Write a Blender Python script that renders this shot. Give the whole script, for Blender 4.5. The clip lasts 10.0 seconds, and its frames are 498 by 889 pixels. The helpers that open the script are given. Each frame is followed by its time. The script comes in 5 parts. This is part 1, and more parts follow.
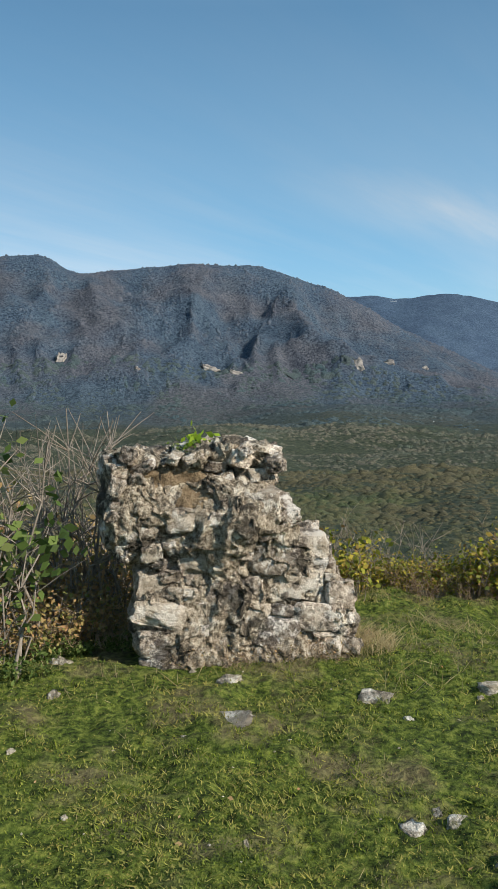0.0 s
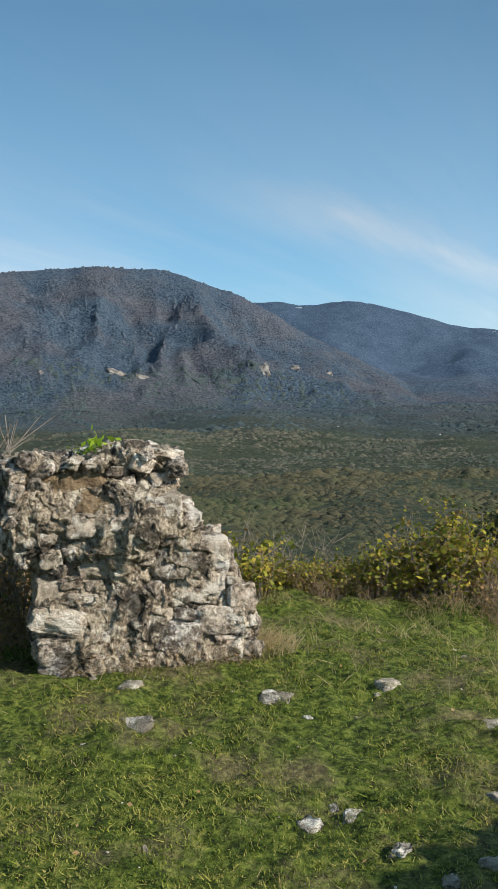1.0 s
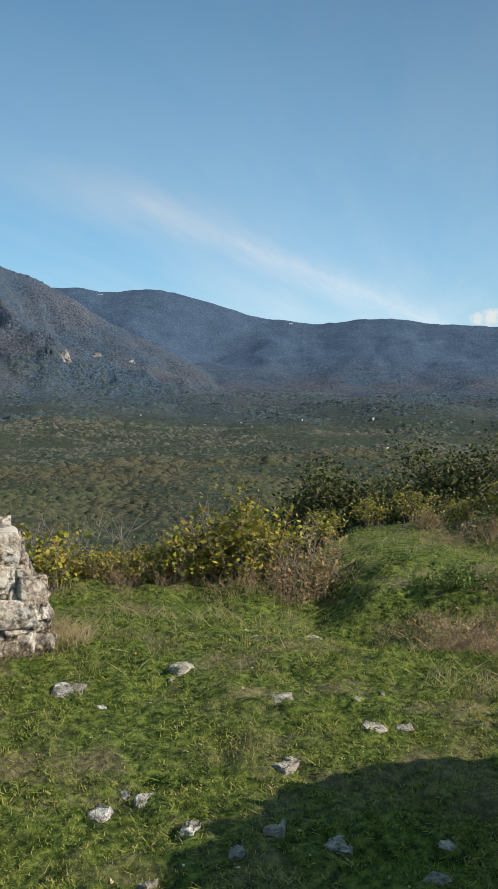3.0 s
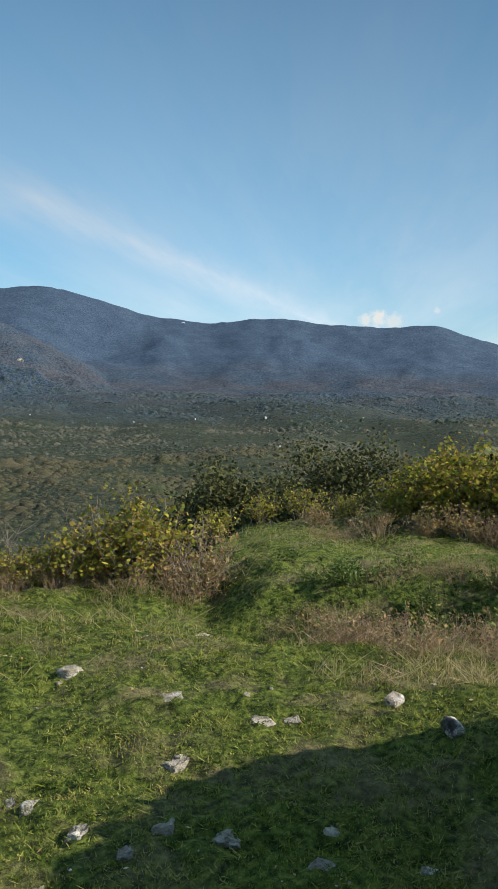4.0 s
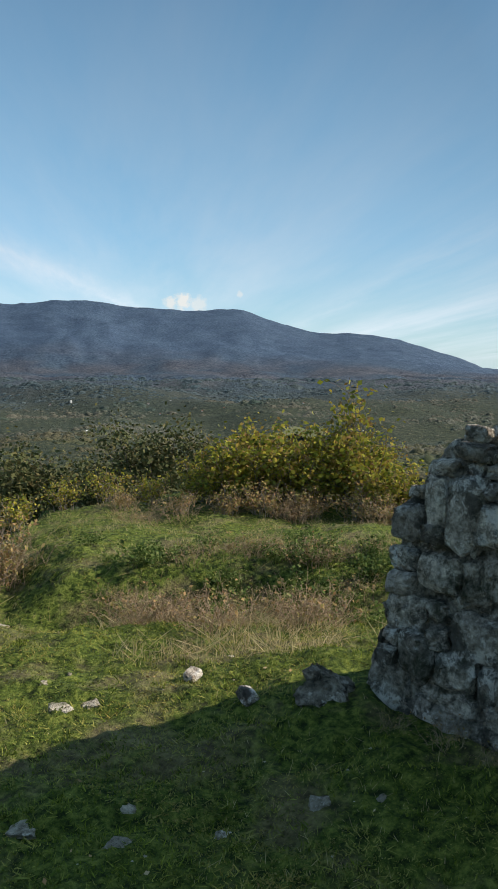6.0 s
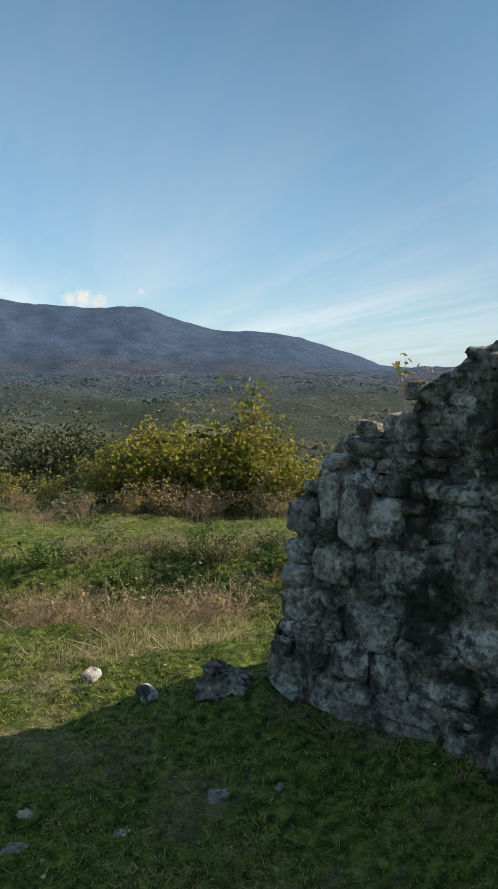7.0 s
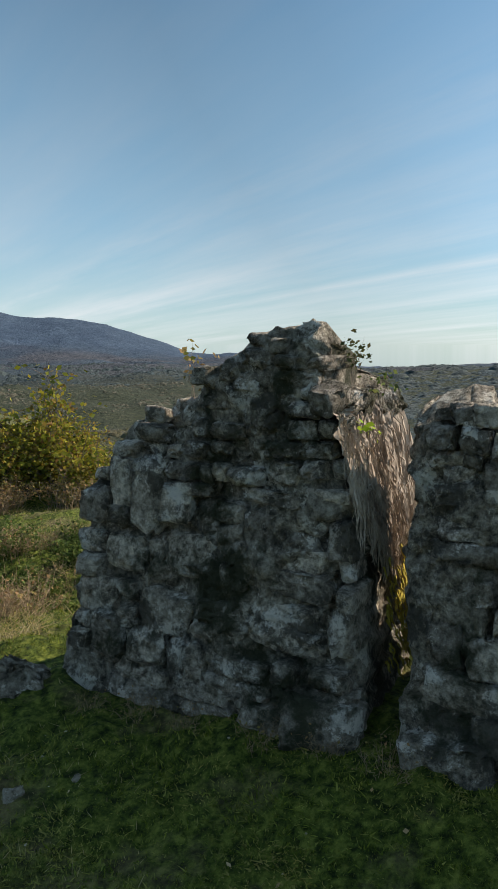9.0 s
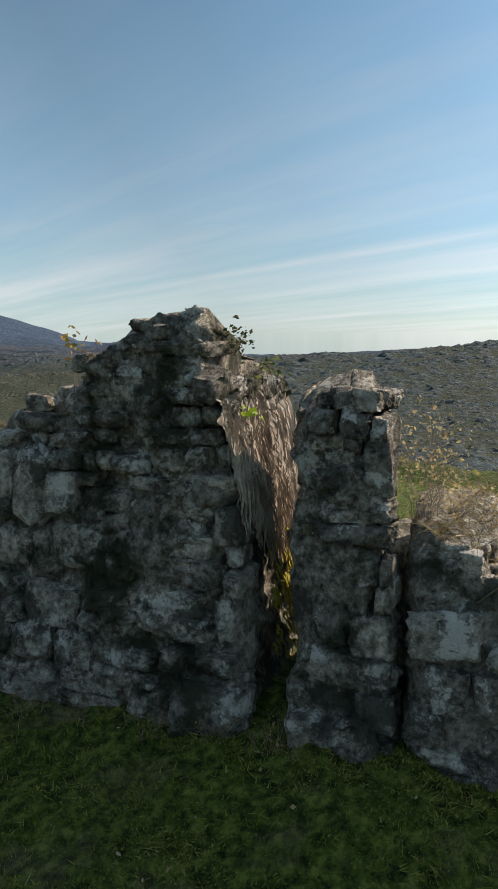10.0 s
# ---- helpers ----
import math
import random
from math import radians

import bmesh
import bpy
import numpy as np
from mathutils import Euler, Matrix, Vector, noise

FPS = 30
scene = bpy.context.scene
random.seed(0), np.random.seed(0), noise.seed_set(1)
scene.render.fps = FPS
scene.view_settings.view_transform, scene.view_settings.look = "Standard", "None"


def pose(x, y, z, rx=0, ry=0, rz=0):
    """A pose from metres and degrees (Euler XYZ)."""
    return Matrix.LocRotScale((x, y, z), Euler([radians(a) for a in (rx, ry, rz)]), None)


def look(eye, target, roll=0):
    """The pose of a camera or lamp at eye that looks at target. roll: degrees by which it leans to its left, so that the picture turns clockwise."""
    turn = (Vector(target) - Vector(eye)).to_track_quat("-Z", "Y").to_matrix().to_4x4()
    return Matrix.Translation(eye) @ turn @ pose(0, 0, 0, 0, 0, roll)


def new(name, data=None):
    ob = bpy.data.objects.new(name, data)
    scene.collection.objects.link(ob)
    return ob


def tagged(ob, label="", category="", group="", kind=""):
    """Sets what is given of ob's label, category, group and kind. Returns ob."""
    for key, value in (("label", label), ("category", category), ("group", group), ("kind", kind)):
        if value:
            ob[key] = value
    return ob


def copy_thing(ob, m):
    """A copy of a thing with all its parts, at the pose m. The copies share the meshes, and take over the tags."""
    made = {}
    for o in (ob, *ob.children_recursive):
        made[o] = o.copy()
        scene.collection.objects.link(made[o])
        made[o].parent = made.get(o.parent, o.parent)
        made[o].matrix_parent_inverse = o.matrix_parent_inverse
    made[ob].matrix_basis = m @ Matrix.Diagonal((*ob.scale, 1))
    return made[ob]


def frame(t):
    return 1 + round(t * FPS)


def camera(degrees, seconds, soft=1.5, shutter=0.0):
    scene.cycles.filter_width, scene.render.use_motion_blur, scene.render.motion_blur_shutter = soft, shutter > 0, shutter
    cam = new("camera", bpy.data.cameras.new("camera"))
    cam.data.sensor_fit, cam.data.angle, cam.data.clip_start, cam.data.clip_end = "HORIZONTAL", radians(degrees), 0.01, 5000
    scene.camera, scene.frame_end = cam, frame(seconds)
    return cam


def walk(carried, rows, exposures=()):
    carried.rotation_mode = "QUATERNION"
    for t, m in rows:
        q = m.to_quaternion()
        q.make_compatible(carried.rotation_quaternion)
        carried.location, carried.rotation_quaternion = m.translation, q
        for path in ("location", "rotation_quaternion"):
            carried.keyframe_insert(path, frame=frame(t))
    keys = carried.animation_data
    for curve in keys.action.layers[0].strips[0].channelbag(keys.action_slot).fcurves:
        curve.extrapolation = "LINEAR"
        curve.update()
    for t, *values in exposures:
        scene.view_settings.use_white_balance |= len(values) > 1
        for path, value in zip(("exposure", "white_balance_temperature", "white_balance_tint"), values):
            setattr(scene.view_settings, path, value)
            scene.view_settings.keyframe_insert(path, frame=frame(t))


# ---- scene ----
# camera and walk
cam = camera(33.49, 10.0)
PATH = [
    (0.0, pose(0.000, 0.000, 1.600, 85.85, 0.67, -0.05)),
    (0.5, pose(0.009, -0.009, 1.601, 86.04, 0.30, -3.21)),
    (1.0, pose(0.029, -0.022, 1.598, 86.12, 0.35, -6.49)),
    (1.5, pose(0.050, -0.031, 1.600, 85.84, 0.40, -10.13)),
    (2.0, pose(0.062, -0.029, 1.596, 85.47, -0.01, -13.93)),
    (3.5, pose(0.095, -0.055, 1.594, 85.33, -0.13, -23.38)),
    (4.0, pose(0.103, -0.071, 1.596, 85.27, -0.31, -27.42)),
    (4.5, pose(0.118, -0.086, 1.594, 84.98, -0.37, -31.18)),
    (5.0, pose(0.135, -0.095, 1.588, 84.61, -0.17, -34.33)),
    (5.5, pose(0.147, -0.105, 1.587, 84.32, -0.17, -37.41)),
    (7.0, pose(0.163, -0.157, 1.585, 84.01, -0.16, -47.42)),
    (7.5, pose(0.167, -0.176, 1.584, 83.94, -0.17, -50.53)),
    (8.0, pose(0.174, -0.192, 1.584, 83.73, -0.29, -53.82)),
    (8.5, pose(0.190, -0.208, 1.582, 83.52, -0.21, -57.20)),
    (9.0, pose(0.200, -0.224, 1.581, 83.14, -0.00, -60.66)),
    (9.5, pose(0.218, -0.240, 1.577, 82.72, 0.20, -64.33)),
    (10.0, pose(0.215, -0.259, 1.574, 82.33, 0.13, -67.99)),
]
EXPOSURES = [(0.0, -0.03, 6500, 10), (4.0, 0.02, 6550, 11), (5.5, 0.07, 6650, 12), (7.0, 0.07, 6750, 13), (8.5, 0.03, 7000, 14), (9.2, -0.02, 7200, 15), (10.0, -0.1, 7300, 16)]
walk(cam, PATH, EXPOSURES)

# world: clear sky with thin cirrus drawn out along one bearing, low autumn sun
SUN = Vector((1.42, -0.85, 1.085)).normalized()
SUN_EL, SUN_ROT = math.asin(SUN.z), math.atan2(SUN.x, SUN.y)


class Nodes:
    """Short hand for a node tree."""

    def __init__(self, tree):
        self.t = tree

    def add(self, kind, props=None, **inputs):
        n = self.t.nodes.new(kind)
        for k, v in (props or {}).items():
            setattr(n, k, v)
        for k, v in inputs.items():
            self.put(n, k.replace("_", " "), v)
        return n

    def put(self, n, key, v):
        sock = n.inputs[int(key[1:])] if key[0] == "i" and key[1:].isdigit() else n.inputs[key]
        if isinstance(v, bpy.types.NodeSocket):
            self.t.links.new(v, sock)
        else:
            sock.default_value = v

    def math(self, op, a, b=0.0, c=None):
        n = self.add("ShaderNodeMath", {"operation": op}, i0=a, i1=b)
        if c is not None:
            self.put(n, "i2", c)
        return n.outputs[0]

    def ramp(self, fac, stops):
        n = self.add("ShaderNodeValToRGB", None, Fac=fac)
        e = n.color_ramp.elements
        while len(e) < len(stops):
            e.new(0.5)
        for el, (p, c) in zip(e, stops):
            el.position = p
            el.color = (*c, 1) if len(c) == 3 else c
        return n.outputs[0]

    def noise(self, vec, scale, detail=4.0, rough=0.55):
        return self.add("ShaderNodeTexNoise", None, Vector=vec, Scale=scale, Detail=detail, Roughness=rough).outputs[0]

    def mix(self, fac, a, b, blend="MIX"):
        n = self.t.nodes.new("ShaderNodeMix")
        n.data_type, n.blend_type = "RGBA", blend
        for i, v in ((0, fac), (6, a), (7, b)):
            if isinstance(v, bpy.types.NodeSocket):
                self.t.links.new(v, n.inputs[i])
            else:
                n.inputs[i].default_value = v if i == 0 else (*v, 1) if len(v) == 3 else v
        return n.outputs[2]


def make_world():
    world = bpy.data.worlds.new("sky")
    scene.world = world
    world.use_nodes = True
    world.node_tree.nodes.clear()
    g = Nodes(world.node_tree)
    sky = g.add("ShaderNodeTexSky", {"sky_type": "NISHITA", "sun_disc": False, "sun_elevation": SUN_EL,
                                     "sun_rotation": SUN_ROT, "altitude": 1200.0, "air_density": 1.0,
                                     "dust_density": 0.5, "ozone_density": 2.5})
    way = g.add("ShaderNodeTexCoord").outputs["Generated"]
    rise = g.math("MAXIMUM", g.add("ShaderNodeSeparateXYZ", None, Vector=way).outputs[2], 0.0)
    even = g.ramp(rise, [(0.0, (0.27, 0.43, 0.52)), (0.14, (0.155, 0.33, 0.48)), (0.4, (0.06, 0.17, 0.29)), (0.6, (0.125, 0.23, 0.32)), (1.0, (0.15, 0.245, 0.33))])
    even = g.add("ShaderNodeVectorMath", {"operation": "SCALE"}, i0=even, Scale=10.0).outputs[0]
    clear = g.mix(0.7, sky.outputs[0], even)
    # the clear sky is deepest some way off the sun and brightens towards it
    toward = g.add("ShaderNodeVectorMath", {"operation": "DOT_PRODUCT"}, i0=way, i1=tuple(SUN)).outputs["Value"]
    depth = g.ramp(toward, [(p, (v, v, v)) for p, v in ((0.0, 1.0), (0.18, 0.92), (0.36, 0.86), (0.5, 0.77), (0.62, 0.86), (0.76, 1.1), (0.9, 1.5), (1.0, 2.2))])
    clear = g.mix(1.0, clear, depth, "MULTIPLY")
    sep = g.add("ShaderNodeSeparateXYZ", None, Vector=way)
    up = g.math("MAXIMUM", sep.outputs[2], 0.0)
    lift = g.math("ADD", up, 0.06)
    px, py = g.math("DIVIDE", sep.outputs[0], lift), g.math("DIVIDE", sep.outputs[1], lift)
    # along and across the cirrus bearing
    ca, sa = 0.839, 0.545
    along = g.math("ADD", g.math("MULTIPLY", px, sa), g.math("MULTIPLY", py, ca))
    across = g.math("SUBTRACT", g.math("MULTIPLY", px, ca), g.math("MULTIPLY", py, sa))
    vec = g.add("ShaderNodeCombineXYZ", None, X=g.math("MULTIPLY", along, 0.16), Y=across, Z=3.7).outputs[0]
    wisps = g.ramp(g.noise(vec, 0.9, 7.0, 0.62), [(0.38, (0, 0, 0)), (0.72, (1, 1, 1))])
    veil = g.ramp(g.noise(vec, 0.35, 3.0, 0.5), [(0.3, (0.2, 0.2, 0.2)), (0.6, (1, 1, 1))])
    cover = g.math("MULTIPLY", g.math("MULTIPLY", wisps, veil), 0.75)
    # long feathered streaks: offset across, drift along, half width, strength
    feather = g.ramp(g.noise(vec, 1.7, 8.0, 0.66), [(0.34, (0.15, 0.15, 0.15)), (0.66, (1, 1, 1))])
    cover = g.math("MULTIPLY", cover, 0.95)
    for c0, drift, half, much in ((-2.22, 0.26, 0.62, 0.9), (-0.75, 0.08, 0.5, 0.3), (0.5, -0.03, 0.4, 0.2), (1.95, 0.0, 0.6, 0.42), (4.75, -0.07, 0.4, 0.55), (2.9, 0.0, 1.9, 0.28), (-3.6, 0.1, 0.5, 0.25)):
        off = g.math("ABSOLUTE", g.math("SUBTRACT", g.math("SUBTRACT", across, c0), g.math("MULTIPLY", along, drift)))
        near = g.ramp(g.math("DIVIDE", off, half), [(0.0, (1, 1, 1)), (0.45, (0.45, 0.45, 0.45)), (1.0, (0, 0, 0))])
        if drift > 0.2:
            near = g.math("MULTIPLY", near, g.ramp(g.math("MULTIPLY", along, 0.1), [(0.25, (0, 0, 0)), (0.36, (1, 1, 1))]))
        cover = g.math("MAXIMUM", cover, g.math("MULTIPLY", g.math("MULTIPLY", near, feather), much))
    # the cirrus thins out overhead
    cover = g.math("MULTIPLY", cover, g.ramp(up, [(0.0, (1, 1, 1)), (0.8, (0.3, 0.3, 0.3))]))
    lum = g.add("ShaderNodeRGBToBW", None, Color=clear).outputs[0]
    bright = g.math("MULTIPLY_ADD", lum, 1.2, 0.9)
    cloud = g.add("ShaderNodeCombineColor", None, Red=g.math("MULTIPLY", bright, 0.95), Green=bright, Blue=g.math("MULTIPLY", bright, 1.1)).outputs[0]
    col = g.mix(cover, clear, cloud)
    # small cumulus tops standing on the far ridge
    for az, el, size, much in ((-36.2, 3.95, 0.75, 0.95), (-35.3, 3.8, 0.6, 0.8), (-37.2, 3.7, 0.8, 0.6), (-40.1, 4.4, 0.3, 0.5)):
        a, e = radians(az), radians(el)
        aim = (-math.sin(a) * math.cos(e), math.cos(a) * math.cos(e), math.sin(e))
        gap = g.add("ShaderNodeVectorMath", {"operation": "DISTANCE"}, i0=way, i1=aim).outputs["Value"]
        puff = g.math("SUBTRACT", 1.0, g.math("DIVIDE", gap, radians(size)))
        puff = g.math("ADD", puff, g.math("MULTIPLY", g.math("SUBTRACT", g.noise(way, 130.0, 5.0, 0.6), 0.5), 1.6))
        puff = g.math("MULTIPLY", g.ramp(puff, [(0.12, (0, 0, 0)), (0.6, (1, 1, 1))]), much)
        col = g.mix(puff, col, (5.2, 5.1, 5.0))
    bg = g.add("ShaderNodeBackground", None, Color=g.mix(1.0, col, (0.94, 1.0, 1.0), "MULTIPLY"), Strength=0.16)
    out = g.add("ShaderNodeOutputWorld", None, Surface=bg.outputs[0])


make_world()
sun = new("sun", bpy.data.lights.new("sun", "SUN"))
sun.data.energy, sun.data.angle, sun.data.color = 6.0, radians(0.53), (1.0, 0.92, 0.79)
sun.matrix_world = look((0, 0, 0), -SUN)


# materials
def material(name, rough=0.9, spec=0.3):
    m = bpy.data.materials.new(name)
    m.use_nodes = True
    g = Nodes(m.node_tree)
    p = m.node_tree.nodes["Principled BSDF"]
    p.inputs["Roughness"].default_value = rough
    p.inputs["Specular IOR Level"].default_value = spec
    return m, g, p


def bump(g, p, height, strength, distance):
    b = g.add("ShaderNodeBump", None, Strength=strength, Distance=distance, Height=height)
    g.put(p, "Normal", b.outputs[0])


def spot(g, world_space=True):
    """Coordinates in metres."""
    if world_space:
        return g.add("ShaderNodeNewGeometry").outputs["Position"]
    return g.add("ShaderNodeTexCoord").outputs["Object"]


def stone_material(name, pale, mid, dark, moss, lichen=0.5, moss_at=0.6, patch=5.0, tones=(0.62, 1.1), salt=0.5, crust_at=0.53):
    m, g, p = material(name, 0.95, 0.2)
    v = spot(g)
    rnd = g.add("ShaderNodeObjectInfo").outputs["Random"]
    big = g.noise(v, patch, 6.0, 0.68)
    fine = g.noise(v, 38.0, 5.0, 0.7)
    grain = g.noise(v, 160.0, 3.0, 0.6)
    med = g.math("ADD", g.math("MULTIPLY", g.noise(v, 11.0, 8.0, 0.68), 1.0 - salt), g.math("MULTIPLY", fine, salt))
    base = g.ramp(med, [(0.36, dark), (0.48, mid), (0.64, pale)])
    tone = g.ramp(rnd, [(0.0, (tones[0], tones[0] * 0.97, tones[0] * 0.93)), (1.0, (tones[1], tones[1] * 0.96, tones[1] * 0.9))])
    base = g.mix(1.0, base, tone, "MULTIPLY")
    grey = g.ramp(g.noise(v, 6.0, 10.0, 0.74), [(lichen, (0, 0, 0)), (lichen + 0.035, (1, 1, 1))])
    base = g.mix(g.math("MULTIPLY", grey, 0.85), base, pale)
    crust = g.ramp(g.noise(v, 4.2, 10.0, 0.76), [(crust_at, (0, 0, 0)), (crust_at + 0.06, (1, 1, 1))])
    base = g.mix(g.math("MULTIPLY", crust, 0.85), base, dark)
    green = g.ramp(big, [(moss_at, (0, 0, 0)), (moss_at + 0.1, (1, 1, 1))])
    base = g.mix(g.math("MULTIPLY", green, 0.92), base, moss)
    g.put(p, "Base Color", base)
    h = g.math("ADD", g.math("MULTIPLY", fine, 0.7), g.math("MULTIPLY", grain, 0.3))
    bump(g, p, h, 1.0, 0.05)
    return m


def blend_material(name, cols, scale=8.0, rough=0.9, island=False, subsurf=0.0, tint_scale=0.0, tint=None, mottle=0.0, leafy=0.0):
    """Colours picked by a random value per piece or by noise, with a slow drift over the ground."""
    m, g, p = material(name, rough, 0.25)
    v = spot(g)
    if island:
        f = g.add("ShaderNodeNewGeometry").outputs["Random Per Island"]
    else:
        f = g.noise(v, scale, 5.0, 0.6)
    n = len(cols)
    lo, hi = (0.0, 1.0) if island else (0.3, 0.7)
    col = g.ramp(f, [(lo + (hi - lo) * i / (n - 1), c) for i, c in enumerate(cols)])
    if tint:
        drift = g.ramp(g.noise(v, tint_scale, 4.0, 0.6), [(0.38, (0, 0, 0)), (0.54, (1, 1, 1))])
        col = g.mix(g.math("MULTIPLY", drift, 0.8), col, tint)
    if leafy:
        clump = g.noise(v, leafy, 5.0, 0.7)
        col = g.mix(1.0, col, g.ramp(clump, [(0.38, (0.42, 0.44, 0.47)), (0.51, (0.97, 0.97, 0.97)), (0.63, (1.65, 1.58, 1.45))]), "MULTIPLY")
        bump(g, p, clump, 0.6, 1.4 / leafy)
    if mottle:
        shade = g.ramp(g.noise(v, mottle, 5.0, 0.65), [(0.36, (0.45, 0.55, 0.5)), (0.55, (1, 1, 1)), (0.68, (1.0, 0.86, 0.8))])
        col = g.mix(1.0, col, shade, "MULTIPLY")
    g.put(p, "Base Color", col)
    if subsurf:
        p.inputs["Transmission Weight"].default_value = 0.0
        tr = g.add("ShaderNodeBsdfTranslucent", None, Color=col)
        mx = g.add("ShaderNodeMixShader", None, Fac=subsurf)
        out = [n for n in m.node_tree.nodes if n.type == "OUTPUT_MATERIAL"][0]
        m.node_tree.links.new(p.outputs[0], mx.inputs[1])
        m.node_tree.links.new(tr.outputs[0], mx.inputs[2])
        m.node_tree.links.new(mx.outputs[0], out.inputs[0])
    return m


M_PIER = stone_material("pier_stone", (0.93, 0.86, 0.77), (0.48, 0.4, 0.325), (0.05, 0.042, 0.037), (0.13, 0.105, 0.06), 0.53, 0.66, 4.0, (0.55, 1.3), 0.65, 0.5)
M_PIER_PALE = stone_material("pale_limestone", (0.8, 0.73, 0.63), (0.56, 0.48, 0.39), (0.16, 0.13, 0.105), (0.3, 0.25, 0.17), 0.5, 0.68)
M_EARTH = stone_material("earthy_mortar", (0.66, 0.52, 0.34), (0.44, 0.32, 0.2), (0.16, 0.115, 0.07), (0.12, 0.1, 0.05), 0.62, 0.7)
M_WALL = stone_material("lichened_wall_stone", (0.86, 0.81, 0.74), (0.4, 0.36, 0.31), (0.07, 0.064, 0.052), (0.04, 0.045, 0.024), 0.54, 0.512, 2.6, (0.5, 1.25), 0.6, 0.508)
M_CORE = stone_material("mossy_wall_core", (0.74, 0.69, 0.6), (0.32, 0.29, 0.245), (0.06, 0.056, 0.046), (0.03, 0.036, 0.017), 0.555, 0.5, 2.6, (0.82, 0.82), 0.65, 0.52)
M_PCORE = stone_material("rubble_and_mortar", (0.78, 0.7, 0.57), (0.34, 0.28, 0.21), (0.04, 0.034, 0.027), (0.1, 0.08, 0.05), 0.55, 0.63, 4.0, (0.95, 0.95), 0.75, 0.5)
M_FIELD = stone_material("white_field_stone", (0.84, 0.79, 0.7), (0.64, 0.58, 0.48), (0.24, 0.21, 0.165), (0.2, 0.19, 0.11), 0.535, 0.55, 9.0, (0.5, 0.95), 0.65, 0.535)
M_ROOT = blend_material("dry_roots", [(0.14, 0.11, 0.085), (0.36, 0.295, 0.235), (0.5, 0.43, 0.36)], 16.0)
M_MOSS = blend_material("yellow_moss", [(0.2, 0.17, 0.03), (0.42, 0.34, 0.05), (0.5, 0.42, 0.1)], 40.0)
M_BARK = blend_material("bark", [(0.1, 0.08, 0.06), (0.2, 0.17, 0.13)], 20.0)
M_TWIG = blend_material("pale_twigs", [(0.15, 0.12, 0.095), (0.31, 0.265, 0.215)], 20.0)
M_LEAF_Y = blend_material("yellowing_leaves", [(0.06, 0.085, 0.015), (0.26, 0.27, 0.03), (0.46, 0.37, 0.05), (0.26, 0.15, 0.06), (0.15, 0.18, 0.03), (0.4, 0.37, 0.05)], island=True, subsurf=0.35)
M_LEAF_B = blend_material("browning_leaves", [(0.16, 0.18, 0.04), (0.34, 0.25, 0.1), (0.4, 0.23, 0.11), (0.27, 0.25, 0.07)], island=True, subsurf=0.3)
M_LEAF_G = blend_material("green_leaves", [(0.035, 0.065, 0.015), (0.09, 0.14, 0.03), (0.16, 0.21, 0.055), (0.24, 0.26, 0.09)], island=True, subsurf=0.35)
M_LEAF_D = blend_material("dark_tree_leaves", [(0.045, 0.06, 0.02), (0.078, 0.09, 0.03), (0.11, 0.112, 0.04), (0.15, 0.122, 0.05)], island=True, subsurf=0.2)
M_LEAF_L = blend_material("lime_leaves", [(0.25, 0.4, 0.03), (0.4, 0.5, 0.05)], island=True, subsurf=0.4)
M_DRY = blend_material("dry_grass", [(0.34, 0.25, 0.13), (0.5, 0.4, 0.21), (0.62, 0.52, 0.3)], island=True, subsurf=0.5)
M_GRASS = blend_material("grass_blades", [(0.036, 0.065, 0.007), (0.135, 0.19, 0.017), (0.3, 0.35, 0.033), (0.46, 0.42, 0.1)], island=True,
                         subsurf=0.22, tint_scale=1.6, tint=(0.38, 0.33, 0.1), mottle=3.2)
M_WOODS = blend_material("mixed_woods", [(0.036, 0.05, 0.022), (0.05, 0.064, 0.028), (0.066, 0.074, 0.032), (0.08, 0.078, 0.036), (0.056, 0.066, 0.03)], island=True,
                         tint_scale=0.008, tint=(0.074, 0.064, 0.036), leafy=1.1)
# the blue in these crowns is aerial haze put into the base colour
M_FAR = blend_material("haze_tinted_mountain_woods", [(0.03, 0.05, 0.074), (0.046, 0.07, 0.097), (0.062, 0.088, 0.118), (0.078, 0.1, 0.128)], island=True,
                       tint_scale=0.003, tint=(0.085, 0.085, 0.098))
# a little distance haze is painted in: cooler greens than the nearer woods
M_PLAIN = blend_material("blued_valley_floor_woods", [(0.034, 0.054, 0.044), (0.045, 0.068, 0.052), (0.058, 0.076, 0.054), (0.074, 0.08, 0.058)], island=True,
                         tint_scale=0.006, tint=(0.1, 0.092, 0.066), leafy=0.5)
M_SNOW = blend_material("old_snow", [(0.6, 0.62, 0.66), (0.75, 0.77, 0.8)], 0.02)
# teal colours stand in for haze over the far plain and the hill
M_HILL = blend_material("haze_tinted_hill_woods", [(0.032, 0.056, 0.066), (0.042, 0.068, 0.078), (0.054, 0.08, 0.088)], island=True, tint_scale=0.008, tint=(0.056, 0.072, 0.07), leafy=0.35)
M_CLIFF = blend_material("pale_cliff", [(0.13, 0.125, 0.12), (0.28, 0.25, 0.22), (0.42, 0.38, 0.33)], 0.06)
M_PLASTER = blend_material("white_plaster", [(0.6, 0.58, 0.54), (0.75, 0.73, 0.7)], 0.5)
M_TILE = blend_material("red_roof", [(0.2, 0.08, 0.05), (0.3, 0.13, 0.08)], 0.7)
M_MEADOW = blend_material("far_meadow", [(0.11, 0.115, 0.045), (0.16, 0.16, 0.06)], 0.05)


